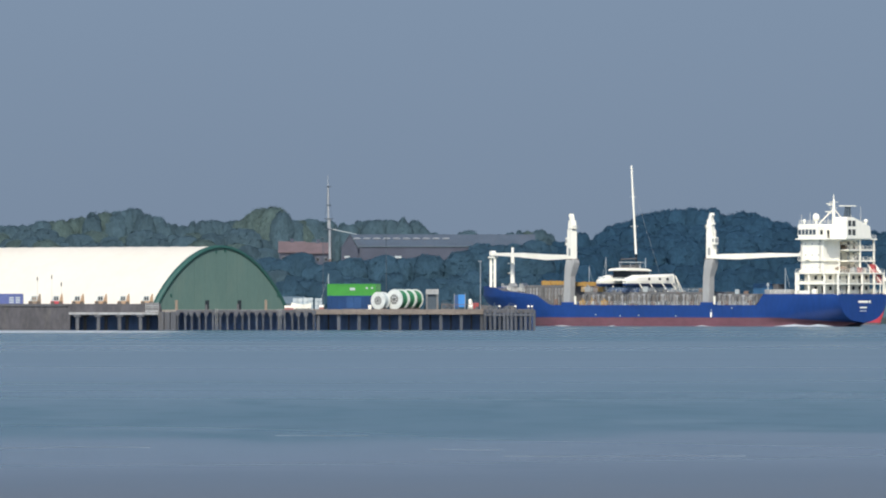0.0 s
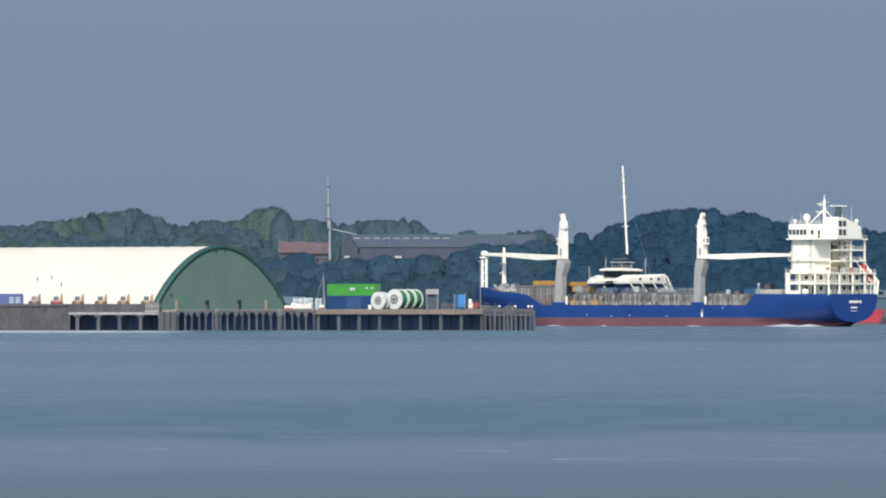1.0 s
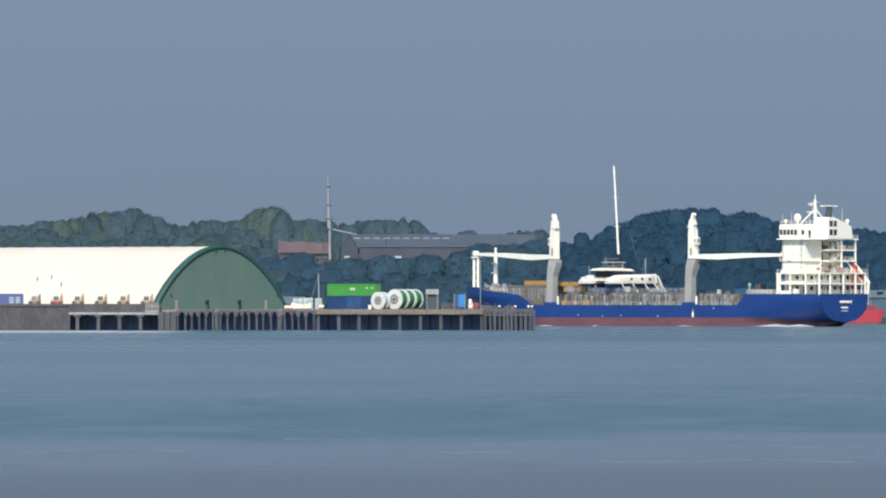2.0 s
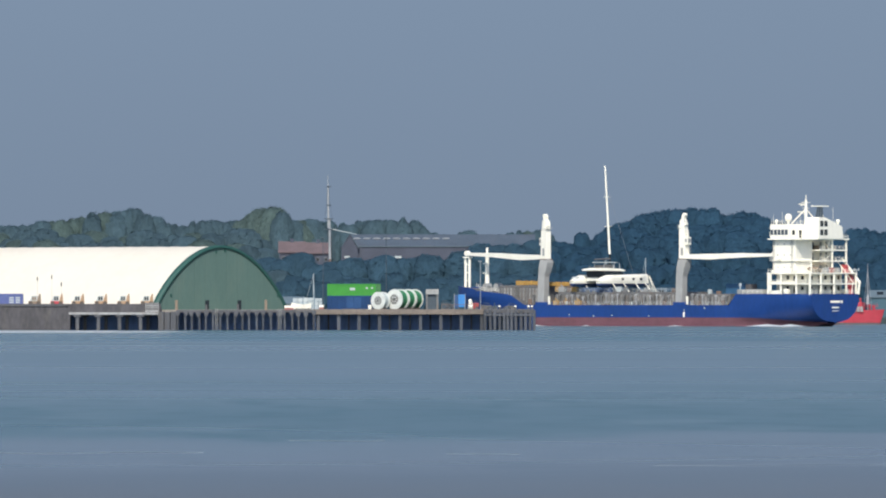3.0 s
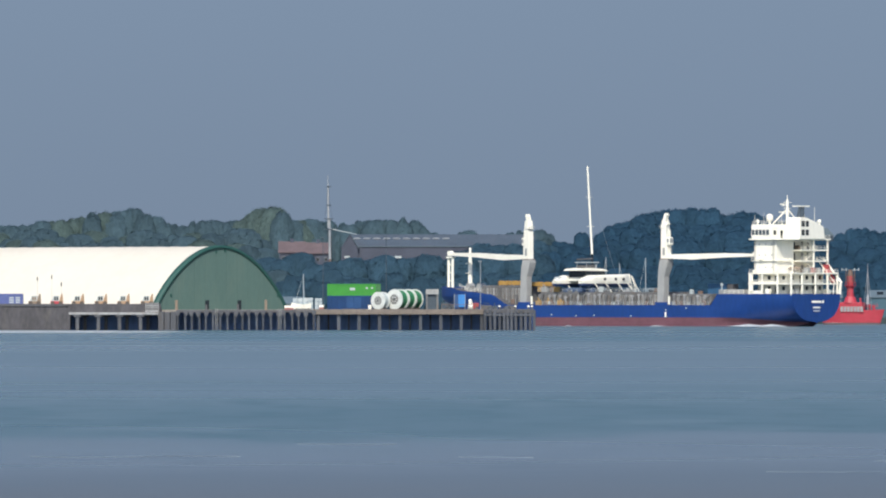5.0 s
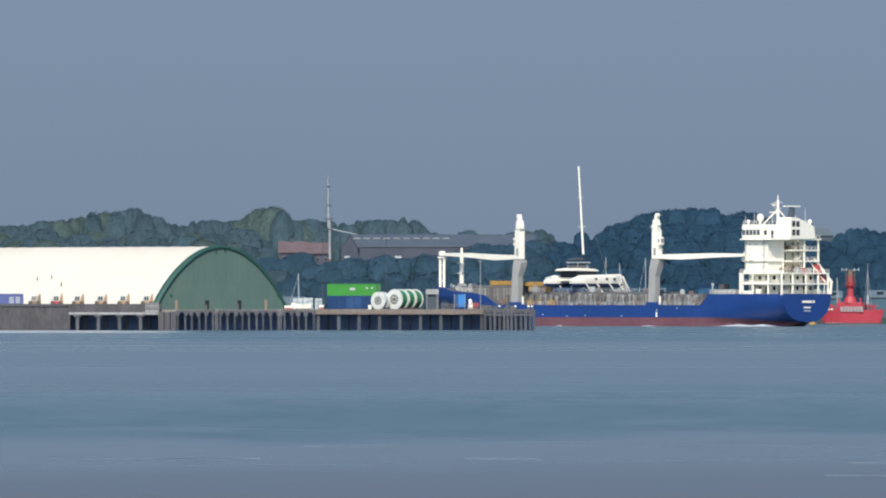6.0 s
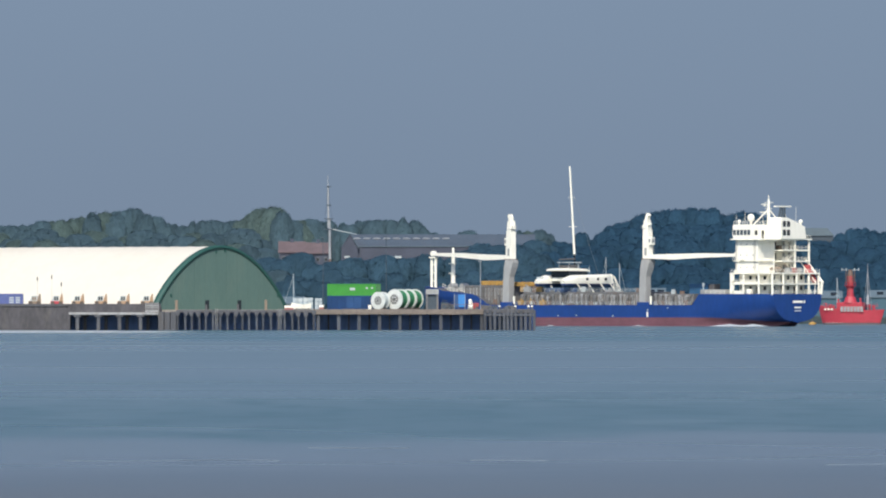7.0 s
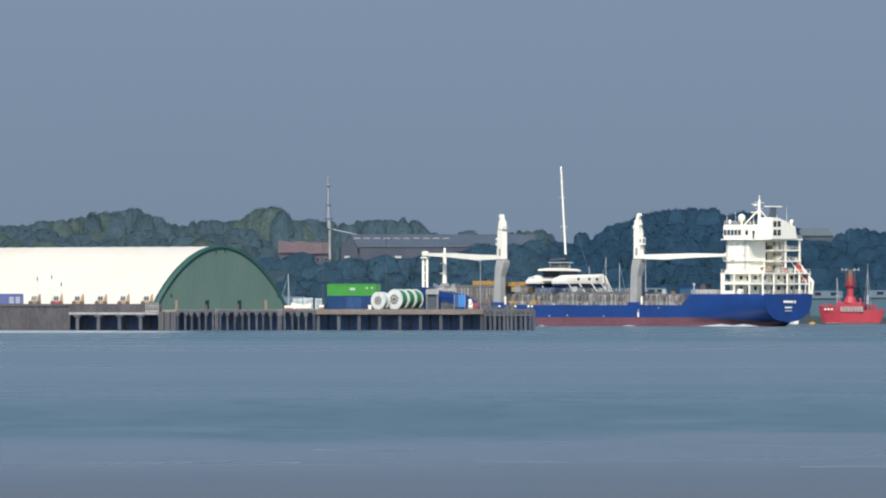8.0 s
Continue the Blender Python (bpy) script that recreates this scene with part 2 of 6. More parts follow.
M_CREST = mat("wave_crest_water", (0.165, 0.205, 0.24), 0.5, vary=0.3, fine=0.8, broad=0.3)
M_SAIL = mat("grey_sailcloth", (0.16, 0.22, 0.26), 0.8, vary=0.1)
M_TYRE = mat("dusty_tyre", (0.1, 0.082, 0.07), 0.9, vary=0.3)


# ---------------------------------------------------------------- building helpers
def box(bm, x0, x1, y0, y1, z0, z1, bev=0.0, m=None):
    r = bmesh.ops.create_cube(bm, size=1.0, matrix=Matrix.Translation(((x0 + x1) / 2, (y0 + y1) / 2, (z0 + z1) / 2)) @ Matrix.Diagonal((x1 - x0, y1 - y0, z1 - z0, 1)))
    vs = r["verts"]
    if m is not None:
        bmesh.ops.transform(bm, matrix=m, verts=vs)
    if bev:
        es = list({e for v in vs for e in v.link_edges})
        bmesh.ops.bevel(bm, geom=es, offset=bev, segments=2, affect="EDGES", profile=0.5)
    return bm


def cyl(bm, p0, p1, r0, r1=None, n=10):
    p0, p1 = Vector(p0), Vector(p1)
    d = p1 - p0
    m = Matrix.Translation((p0 + p1) / 2) @ d.to_track_quat("Z", "Y").to_matrix().to_4x4()
    bmesh.ops.create_cone(bm, cap_ends=True, segments=n, radius1=r0, radius2=r0 if r1 is None else r1, depth=d.length, matrix=m)
    return bm


def ball(bm, c, r, sub=2, sc=(1, 1, 1)):
    bmesh.ops.create_icosphere(bm, subdivisions=sub, radius=r, matrix=Matrix.Translation(c) @ Matrix.Diagonal((*sc, 1)))
    return bm


def prism(bm, pts, a0, a1, axis="y"):
    """A closed outline of (u, v) swept along one axis; for 'y' (u, v) are x and z, for 'x' y and z, for 'z' x and y."""
    def at(u, v, a):
        return {"y": (u, a, v), "x": (a, u, v), "z": (u, v, a)}[axis]
    lo = [bm.verts.new(at(u, v, a0)) for u, v in pts]
    hi = [bm.verts.new(at(u, v, a1)) for u, v in pts]
    k = len(pts)
    bm.faces.new(lo)
    bm.faces.new(hi[::-1])
    for i in range(k):
        bm.faces.new((lo[i], hi[i], hi[(i + 1) % k], lo[(i + 1) % k]))
    return bm


def finish(name, bm, material, smooth=False):
    bmesh.ops.recalc_face_normals(bm, faces=bm.faces)
    me = bpy.data.meshes.new(name)
    bm.to_mesh(me)
    bm.free()
    me.materials.append(material)
    if smooth:
        for p in me.polygons:
            p.use_smooth = True
    return me


def part(name, bm, material, parent, label="", smooth=False, m=None):
    ob = new(name, finish(name, bm, material, smooth))
    ob.parent = parent
    if m is not None:
        ob.matrix_basis = m
    return tagged(ob, label)


def again(ob, m):
    """One more of a part, on the same mesh and under the same thing."""
    o = new(ob.name.split(".")[0], ob.data)
    o.parent = ob.parent
    o.matrix_basis = m
    return o


def thing(name, label, category, m=None, group="", kind=""):
    ob = new(name)
    if m is not None:
        ob.matrix_basis = m
    return tagged(ob, label, category, group, kind)


def solid(name, bm, material, label, category, m=None, group="", kind="", smooth=False):
    ob = new(name, finish(name, bm, material, smooth))
    if m is not None:
        ob.matrix_basis = m
    return tagged(ob, label, category, group, kind)


B = bmesh.new

# ---------------------------------------------------------------- setting: sky, water, land
def make_backdrop():
    bm = B()
    rows = []
    for i in range(41):
        a = radians(-70 + 140 * i / 40)
        x, y = 4850 * math.sin(a), 4850 * math.cos(a)
        rows.append((bm.verts.new((x, y, -60)), bm.verts.new((x, y, 1500))))
    for p, q in zip(rows, rows[1:]):
        bm.faces.new((p[0], q[0], q[1], p[1]))
    solid("backdrop", bm, M_SKY, "hazy grey-blue sky over the far shore", "sky", kind="structure", smooth=True)


def make_water():
    xs = [-4000, -1500, -600, -300] + [-160 + 10 * i for i in range(33)] + [300, 600, 1500, 4000]
    ys = [-400, 0, 150, 250] + [300 + 10 * i for i in range(250)] + [2900, 3400, 4200, 4840]
    verts = [(x, y, WATER) for y in ys for x in xs]
    n = len(xs)
    faces = [(j * n + i, j * n + i + 1, (j + 1) * n + i + 1, (j + 1) * n + i) for j in range(len(ys) - 1) for i in range(n - 1)]
    me = bpy.data.meshes.new("water")
    me.from_pydata(verts, [], faces)
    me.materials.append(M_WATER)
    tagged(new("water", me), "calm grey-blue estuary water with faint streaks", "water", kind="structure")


def ground_z(x, y):
    t = min(1.0, max(0.0, (y - 2835) / 165))
    t = t * t * (3 - 2 * t)
    shore = min(1.0, max(0.0, (y - 2800) / 20))
    return -1.5 + 3.2 * shore + 13.0 * t + 0.8 * noise.noise((x * 0.02, y * 0.02, 0))


def make_ground():
    xs = [-2500, -900, -420] + [-260 + 10 * i for i in range(53)] + [420, 900, 2500]
    ys = [2796, 2800, 2806, 2812] + [2820 + 12 * i for i in range(18)] + [3060, 3200, 3600, 4200, 4830]
    bm = B()
    g = [[bm.verts.new((x, y, ground_z(x, y))) for x in xs] for y in ys]
    for j in range(len(ys) - 1):
        for i in range(len(xs) - 1):
            bm.faces.new((g[j][i], g[j][i + 1], g[j + 1][i + 1], g[j + 1][i]))
    solid("ground", bm, M_LAND, "rough green bank rising behind the far shore", "ground", kind="structure", smooth=True)


def make_yard():
    bm = B()
    box(bm, -420, -26, 2253.5, 2420, -3, 4.3)
    solid("yard_ground", bm, M_YARD, "flat concrete quay apron behind the jetty", "quay", kind="structure")


# ---------------------------------------------------------------- trees
def crown_mesh(seed, h, r, lobes, material, n_leaf=3000):
    """A closed leafy crown with lumps of several sizes, clad in leaf sprays that lie along it and fray its edge."""
    rnd = random.Random(seed)
    bm = B()
    heart = Vector((0, 0, h * 0.52))
    up = Vector((0, 0, 1))
    normals = []

    # Shading normals lean upwards, flattening the crowns as haze would.
    def lit(p):
        d = p - heart
        return (Vector((d.x / r, d.y / r, d.z / (h * 0.5))) * 0.26 + up * 0.74).normalized()

    def swell(d):
        o = Vector((seed * 7.1, seed * 3.3, 0))
        return 0.93 + 0.26 * noise.noise(d * 1.5 + o) + 0.12 * noise.noise(d * (2.4 + 0.1 * lobes) + o) + 0.05 * noise.noise(d * 9.0 + o)
    res = bmesh.ops.create_icosphere(bm, subdivisions=3, radius=1.0)
    for v in res["verts"]:
        d = v.co.normalized()
        f = swell(d)
        full = 1 / (math.hypot(d.x, d.y) ** 2.7 + abs(d.z) ** 2.7) ** (1 / 2.7)      # a broad, rounded crown
        v.co = heart + Vector((d.x * r * 0.9 * f * full, d.y * r * 0.9 * f * full, d.z * h * 0.46 * min(0.25 + 0.75 * f, 1.02) * full))
    bm.normal_update()
    for v in res["verts"]:
        normals.append((lit(v.co) * 0.88 + v.normal * 0.12).normalized())
    skin = [([v.co.copy() for v in f.verts], [v.normal.copy() for v in f.verts]) for f in bm.faces]
    for k in range(n_leaf):
        corners, slopes = skin[rnd.randrange(len(skin))]
        a, b = sorted((rnd.random(), rnd.random()))
        p = corners[0] * a + corners[1] * (b - a) + corners[2] * (1 - b)
        nrm = (slopes[0] * a + slopes[1] * (b - a) + slopes[2] * (1 - b)).normalized()
        jit = Vector((rnd.uniform(-1, 1), rnd.uniform(-1, 1), rnd.uniform(-1, 1)))
        p = p + jit * 0.16 + nrm * rnd.uniform(-0.02, 0.1 if rnd.random() < 0.86 else 0.42)
        quat = (nrm + jit * 0.45).normalized().to_track_quat("Z", "Y") @ Euler((0, 0, rnd.uniform(0, 6.28))).to_quaternion()
        w = rnd.uniform(0.12, 0.28)
        vs = [bm.verts.new(p + quat @ Vector(o)) for o in ((-w, -w * 0.6, 0), (w * 0.5, -w, 0.03), (w, w * 0.5, 0), (-w * 0.4, w, -0.03))]
        bm.faces.new(vs)
        normals += [(lit(p) + jit * 0.25).normalized()] * 4
    me = bpy.data.meshes.new("crown")
    bm.to_mesh(me)
    bm.free()
    me.materials.append(material)
    for poly in me.polygons:
        poly.use_smooth = True
    me.normals_split_custom_set_from_vertices([tuple(v) for v in normals])
    return me


def make_tree(seed, h, r, lobes, material, name="tree", label="broad leafy tree on the bank, haze blended into its colour"):
    t = thing(name, label, "tree", pose(0, -3000, -100), group="trees on the far bank")
    bm = B()
    cyl(bm, (0, 0, -0.6), (0.15, 0, h * 0.5), 0.32, 0.17, 8)
    rnd = random.Random(seed + 50)
    for k in range(5):
        a = k * 1.256 + rnd.random()
        cyl(bm, (0.1, 0, h * (0.28 + 0.04 * k)), (math.cos(a) * r * 0.5, math.sin(a) * r * 0.5, h * (0.5 + 0.05 * k)), 0.12, 0.05, 6)
    part("trunk", bm, M_BARK, t)
    new("crown", crown_mesh(seed, h, r, lobes, material)).parent = t
    return t


# top of the woods along the skyline, metres: (x, z) at y = 3010
SKYLINE = [(-150, 28), (-122, 28.5), (-113, 30), (-104, 31.6), (-98, 32.4), (-91, 32.6), (-86, 31.3), (-83.5, 29.6), (-81, 27.9), (-74, 28.8), (-68.5, 29.7),
           (-61, 28.8), (-58.5, 31.5), (-55, 33.5), (-49.5, 33.4), (-47.5, 31), (-45, 29.3), (-40, 29.8), (-35, 29.7), (-31, 28.4), (-24, 29.4), (-17, 29.4),
           (-12, 30.2), (-6.5, 29.3), (-4.5, 26.5), (2, 24.8), (7, 26.5), (12, 24.8), (19, 26.3), (24, 27), (27.5, 26), (30, 27.7), (33.5, 23.5), (38, 23),
           (42, 26.8), (44.5, 23.5), (48, 26.4), (52, 28.7), (58, 30.4), (63, 32.2), (70, 32.7), (80, 32.4), (84.5, 31), (88, 31.5), (93, 31), (96, 29.7),
           (101, 29.2), (106, 26), (112, 24.5), (118, 25.7), (124, 27.4), (128, 26.7), (134, 26.2), (160, 28)]


def skyline(x):
    for (a, za), (b, zb) in zip(SKYLINE, SKYLINE[1:]):
        if a <= x <= b:
            return za + (zb - za) * (x - a) / (b - a)
    return 28.0


def make_woods():
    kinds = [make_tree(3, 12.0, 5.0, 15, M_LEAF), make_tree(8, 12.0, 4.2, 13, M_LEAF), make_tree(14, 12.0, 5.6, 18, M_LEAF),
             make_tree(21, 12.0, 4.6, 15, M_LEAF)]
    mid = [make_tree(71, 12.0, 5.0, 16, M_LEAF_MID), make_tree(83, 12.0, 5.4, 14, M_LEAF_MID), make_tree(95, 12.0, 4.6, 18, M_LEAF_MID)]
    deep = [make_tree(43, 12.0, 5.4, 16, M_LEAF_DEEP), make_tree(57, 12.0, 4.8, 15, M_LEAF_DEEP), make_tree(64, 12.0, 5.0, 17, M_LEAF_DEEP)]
    pale = [make_tree(31, 12.0, 5.2, 16, M_LEAF_LIGHT, label="paler leafy tree among darker ones, haze blended into its colour")]
    rnd = random.Random(5)

    def plant(x, y, top, wide=1.0, light=False):
        z = ground_z(x, y)
        s = max(3.0, top - z) / 11.3
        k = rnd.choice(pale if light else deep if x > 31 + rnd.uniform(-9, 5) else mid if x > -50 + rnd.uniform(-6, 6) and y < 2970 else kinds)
        w = wide * max(0.85 * s, 0.5 + 0.45 * s)
        m = pose(x, y, z - 0.2, 0, 0, rnd.uniform(0, 360)) @ Matrix.Diagonal((w, w, s, 1))
        copy_thing(k, m)
    x = -142.0
    while x < 142:
        if 103.5 < x < 115.5:
            x += 3.0
            continue
        light = (-118 < x < -106 or -60 < x < -48 or (x < 30 and rnd.random() < 0.06))
        plant(x, 3010 + rnd.uniform(-6, 6), skyline(x) + rnd.uniform(-0.4, 0.5), rnd.uniform(0.58, 0.8), light)
        x += rnd.uniform(2.3, 3.4)
    # the slope below the skyline, left clear before the buildings
    for y, zt, step in ((2984, 26.0, 5.0), (2960, 23.0, 4.8), (2946, 21.0, 6.5), (2932, 19.0, 4.6), (2900, 15.5, 4.6), (2868, 12.0, 4.6), (2838, 8.5, 4.6)):
        x = (-140.0 if y > 2945 else -64.0) + rnd.uniform(0, 4)   # below that no trees where the shed hides the slope from the camera
        while x < 141:
            if y == 2946 and x < 46:
                x += step
                continue
            top = zt + rnd.uniform(-2.0, 1.8)
            if 46 < x < 106:
                top += 3.0 * (y > 2900)
            if 26 < x < 47:
                top = min(top, 22.0)
            clear = -52 < x < 30
            if 103 < x < 122 and y > 2940:
                top = min(top, 23.6)
            if clear and y > 2940:
                x += step
                continue
            if clear:
                top = min(top + 2.0, 20.4) if y != 2900 else 18.9 + rnd.uniform(-0.8, 0.7) + (1.5 if x > 5 else 0)
            if y == 2838 and (54 < x < 65 or 100 < x < 113 or 117 < x < 132):
                x += step
                continue
            if -38 < x < -27 and y < 2915:      # tops lowered so that the mast foot shows from the camera
                top = min(top, 17.0)
            if not (-28 < x < 27 and 2925 < y < 2960) and not (-52 < x < -30 and 2925 < y < 2960):
                plant(x, y + rnd.uniform(-9, 9), top, rnd.uniform(0.95, 1.2), x < -50 and rnd.random() < 0.2)
            x += step * rnd.uniform(0.8, 1.15)
    # taller trees before the far half of the hall
    x = 5.0
    while x < 31:
        plant(x, 2942 + rnd.uniform(-4, 4), 23.0 + rnd.uniform(-1.4, 0.6) - (1.5 if x < 9 else 0), rnd.uniform(0.9, 1.1))
        x += rnd.uniform(2.8, 4.0)
    for k in kinds + mid + deep + pale:
        for c in list(k.children):
            bpy.data.objects.remove(c)
        bpy.data.objects.remove(k)


# ---------------------------------------------------------------- far buildings
def make_far_buildings():
    # long industrial hall with a slate roof and skylights
    hall = thing("industrial_hall", "long brick industrial hall with skylights, haze tinted into walls and slate roof", "building", pose(0, 2975, 12))
    bm = B()
    box(bm, -29.6, 26, -8, 12, -3, 10.2)
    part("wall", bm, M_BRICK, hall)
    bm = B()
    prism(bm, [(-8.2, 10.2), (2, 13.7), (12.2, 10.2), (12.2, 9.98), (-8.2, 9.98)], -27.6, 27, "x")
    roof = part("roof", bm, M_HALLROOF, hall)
    bm = B()
    box(bm, -24.8, 8, -8.32, -8.2, 9.95, 10.15, 0.02)
    part("fascia", bm, M_TEALROOF, roof, "grey eaves board")
    # cross gable at the end of the hall
    bm = B()
    prism(bm, [(-29.7, 9.8), (-27.2, 13.5), (-24.9, 9.8), (-24.9, 6), (-29.7, 6)], -9.3, 8, "y")
    part("gable", bm, M_BRICK, hall)
    bm = B()
    prism(bm, [(-30.1, 9.5), (-27.2, 13.9), (-27.2, 13.6), (-29.8, 9.5)], -9.6, 8, "y")
    prism(bm, [(-24.5, 9.5), (-27.2, 13.9), (-27.2, 13.6), (-24.8, 9.5)], -9.6, 8, "y")
    part("gable_roof", bm, M_HALLROOF, hall)
    bm = B()
    cyl(bm, (-24.7, -9.62, 9.7), (-26.6, -9.62, 12.7), 0.07, None, 6)
    part("verge_board", bm, M_TEALROOF, hall)
    bm = B()
    prism(bm, [(-1.1, 0.0), (-0.8, 0.22), (0.0, 0.3), (0.8, 0.22), (1.1, 0.0)], -0.3, 0.3, "y")
    first = None
    for i in range(10):
        m = pose(-25.2 + 2.9 * i, -2.2, 12.38, 17.6, 0, 0)
        if first is None:
            first = part("skylight", bm, M_STEEL, roof, "pale glass roof light", m=m)
        else:
            again(first, m)
    for x, w in ((-28, 0.8), (-13.6, 1.4)):
        bm = B()
        box(bm, x - w, x + w, -9.42 if x < -20 else -8.15, -7.95, 6.7, 7.3, 0.02)
        part("window", bm, M_PALE, hall)
    # brick houses
    for x, w, z, col in ((-43.9, 7.3, -0.3, M_TILE), (-36.3, 7.0, -0.6, M_TILE)):
        h = thing("brick_house", "brick house with a tiled roof among trees, haze tinted into its walls", "house", pose(x, 2950, 13 + z), group="houses on the bank")
        bm = B()
        box(bm, -w / 2, w / 2, -4, 4, -4, 8.0)
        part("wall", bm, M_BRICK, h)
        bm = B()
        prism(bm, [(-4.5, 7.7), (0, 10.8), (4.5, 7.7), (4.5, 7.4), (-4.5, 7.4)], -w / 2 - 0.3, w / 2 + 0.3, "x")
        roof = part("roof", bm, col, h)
        bm = B()
        box(bm, -0.5, 0.5, -0.4, 0.4, 9.8, 11.6, 0.03)
        part("chimney", bm, M_BRICK, roof)
        for i in range(3):
            bm = B()
            box(bm, -0.42, 0.42, -4.08, -3.95, 5.3, 6.4, 0.02)
            win = part("window", bm, M_STEEL, h, "pale framed window", m=pose(-w / 2 + w * (i + 0.5) / 3, 0, 0))
            bm = B()
            box(bm, -0.36, 0.36, -4.12, -4.06, 5.36, 6.34)
            part("pane", bm, M_DARK, win)
    # large grey hall behind the woods
    g = thing("grey_hall", "large grey metal hall behind the woods", "building", pose(106.5, 3000, 12))
    bm = B()
    box(bm, -1.4, 8.6, -6, 14, -3, 13.4)
    part("wall", bm, M_SLATE, g)
    bm = B()
    prism(bm, [(-1.8, 13.4), (-0.8, 15.7), (6.9, 15.7), (9.0, 13.4)], -6.4, 14, "y")
    part("roof", bm, M_TEALROOF, g)
    # low sheds by the water
    for x, w, y, h0, col in ((106.5, 9, 2825, 2.2, M_TEAL), (124.5, 12, 2822, 2.4, M_TEAL), (59.3, 5.2, 2826, 3.0, M_TEALROOF), (-43.0, 9.0, 2823, 0.6, M_TEAL)):
        s = thing("boat_shed", "low teal metal shed by the water", "shed", pose(x, y, 1.6), group="sheds by the water")
        bm = B()
        box(bm, -w / 2, w / 2, -3, 3, -2, h0 + 3.4)
        part("wall", bm, col, s)
        bm = B()
        prism(bm, [(-3.4, h0 + 3.3), (0, h0 + 5.2), (3.4, h0 + 3.3), (3.4, h0 + 3.1), (-3.4, h0 + 3.1)], -w / 2 - 0.2, w / 2 + 0.2, "x")
        roof = part("roof", bm, M_TEALROOF, s)
        for i in range(2):
            bm = B()
            box(bm, -0.9, 0.9, -0.7, 0.7, 0, 0.15)
            part("skylight", bm, M_DARK, roof, m=pose(-w / 4 + w / 2 * i, -1.8, h0 + 4.3, 29, 0, 0))
    # tall mast with a gaff, and lamp posts
    t = thing("signal_mast", "tall pale ship's mast with topmast, crosstrees and slanting gaff", "mast", pose(-32.6, 2915, 9.0))
    bm = B()
    cyl(bm, (0.25, 0, -1), (0.12, 0, 9.2), 0.42, 0.4, 12)
    part("mast_foot", bm, M_RUSTY, t, "rust-stained lower mast")
    bm = B()
    cyl(bm, (0.12, 0, 9.2), (0, 0, 20.6), 0.4, 0.3, 12)
    part("lower_mast", bm, M_STEEL, t)
    bm = B()
    cyl(bm, (-0.3, 0, 18.2), (-0.45, 0, 30.2), 0.36, 0.24, 12)
    part("topmast", bm, M_STEEL, t)
    bm = B()
    cyl(bm, (-0.45, 0, 30.0), (-0.5, 0, 33.3), 0.13, 0.06, 8)
    part("pole_head", bm, M_STEEL, t)
    bm = B()
    cyl(bm, (0.3, 0, 17.9), (7.8, 0, 16.3), 0.13, 0.09, 8)
    part("gaff", bm, M_PALE, t)
    for z, w in ((17.6, 1.0), (20.6, 1.1), (24.6, 0.45), (29.9, 0.5)):
        bm = B()
        box(bm, -0.35 - w, 0.0 + w, -0.5, 0.5, z, z + 0.28, 0.04)
        part("crosstree", bm, M_SLATE, t)
    for x0, x1, z0, z1 in ((-2.6, -0.3, 2, 20.4), (2.8, 0.1, 2, 20.4), (-1.35, -0.5, 20.7, 30.0), (0.75, -0.4, 20.7, 30.0), (-1.9, -0.3, 2, 20.4), (2.0, 0.1, 2, 20.4)):
        bm = B()
        cyl(bm, (x0, 0, z0), (x1, 0, z1), 0.035, None, 5)
        part("shroud", bm, M_SLATE, t)


make_backdrop()
make_water()
make_ground()
make_yard()
make_far_buildings()
make_woods()


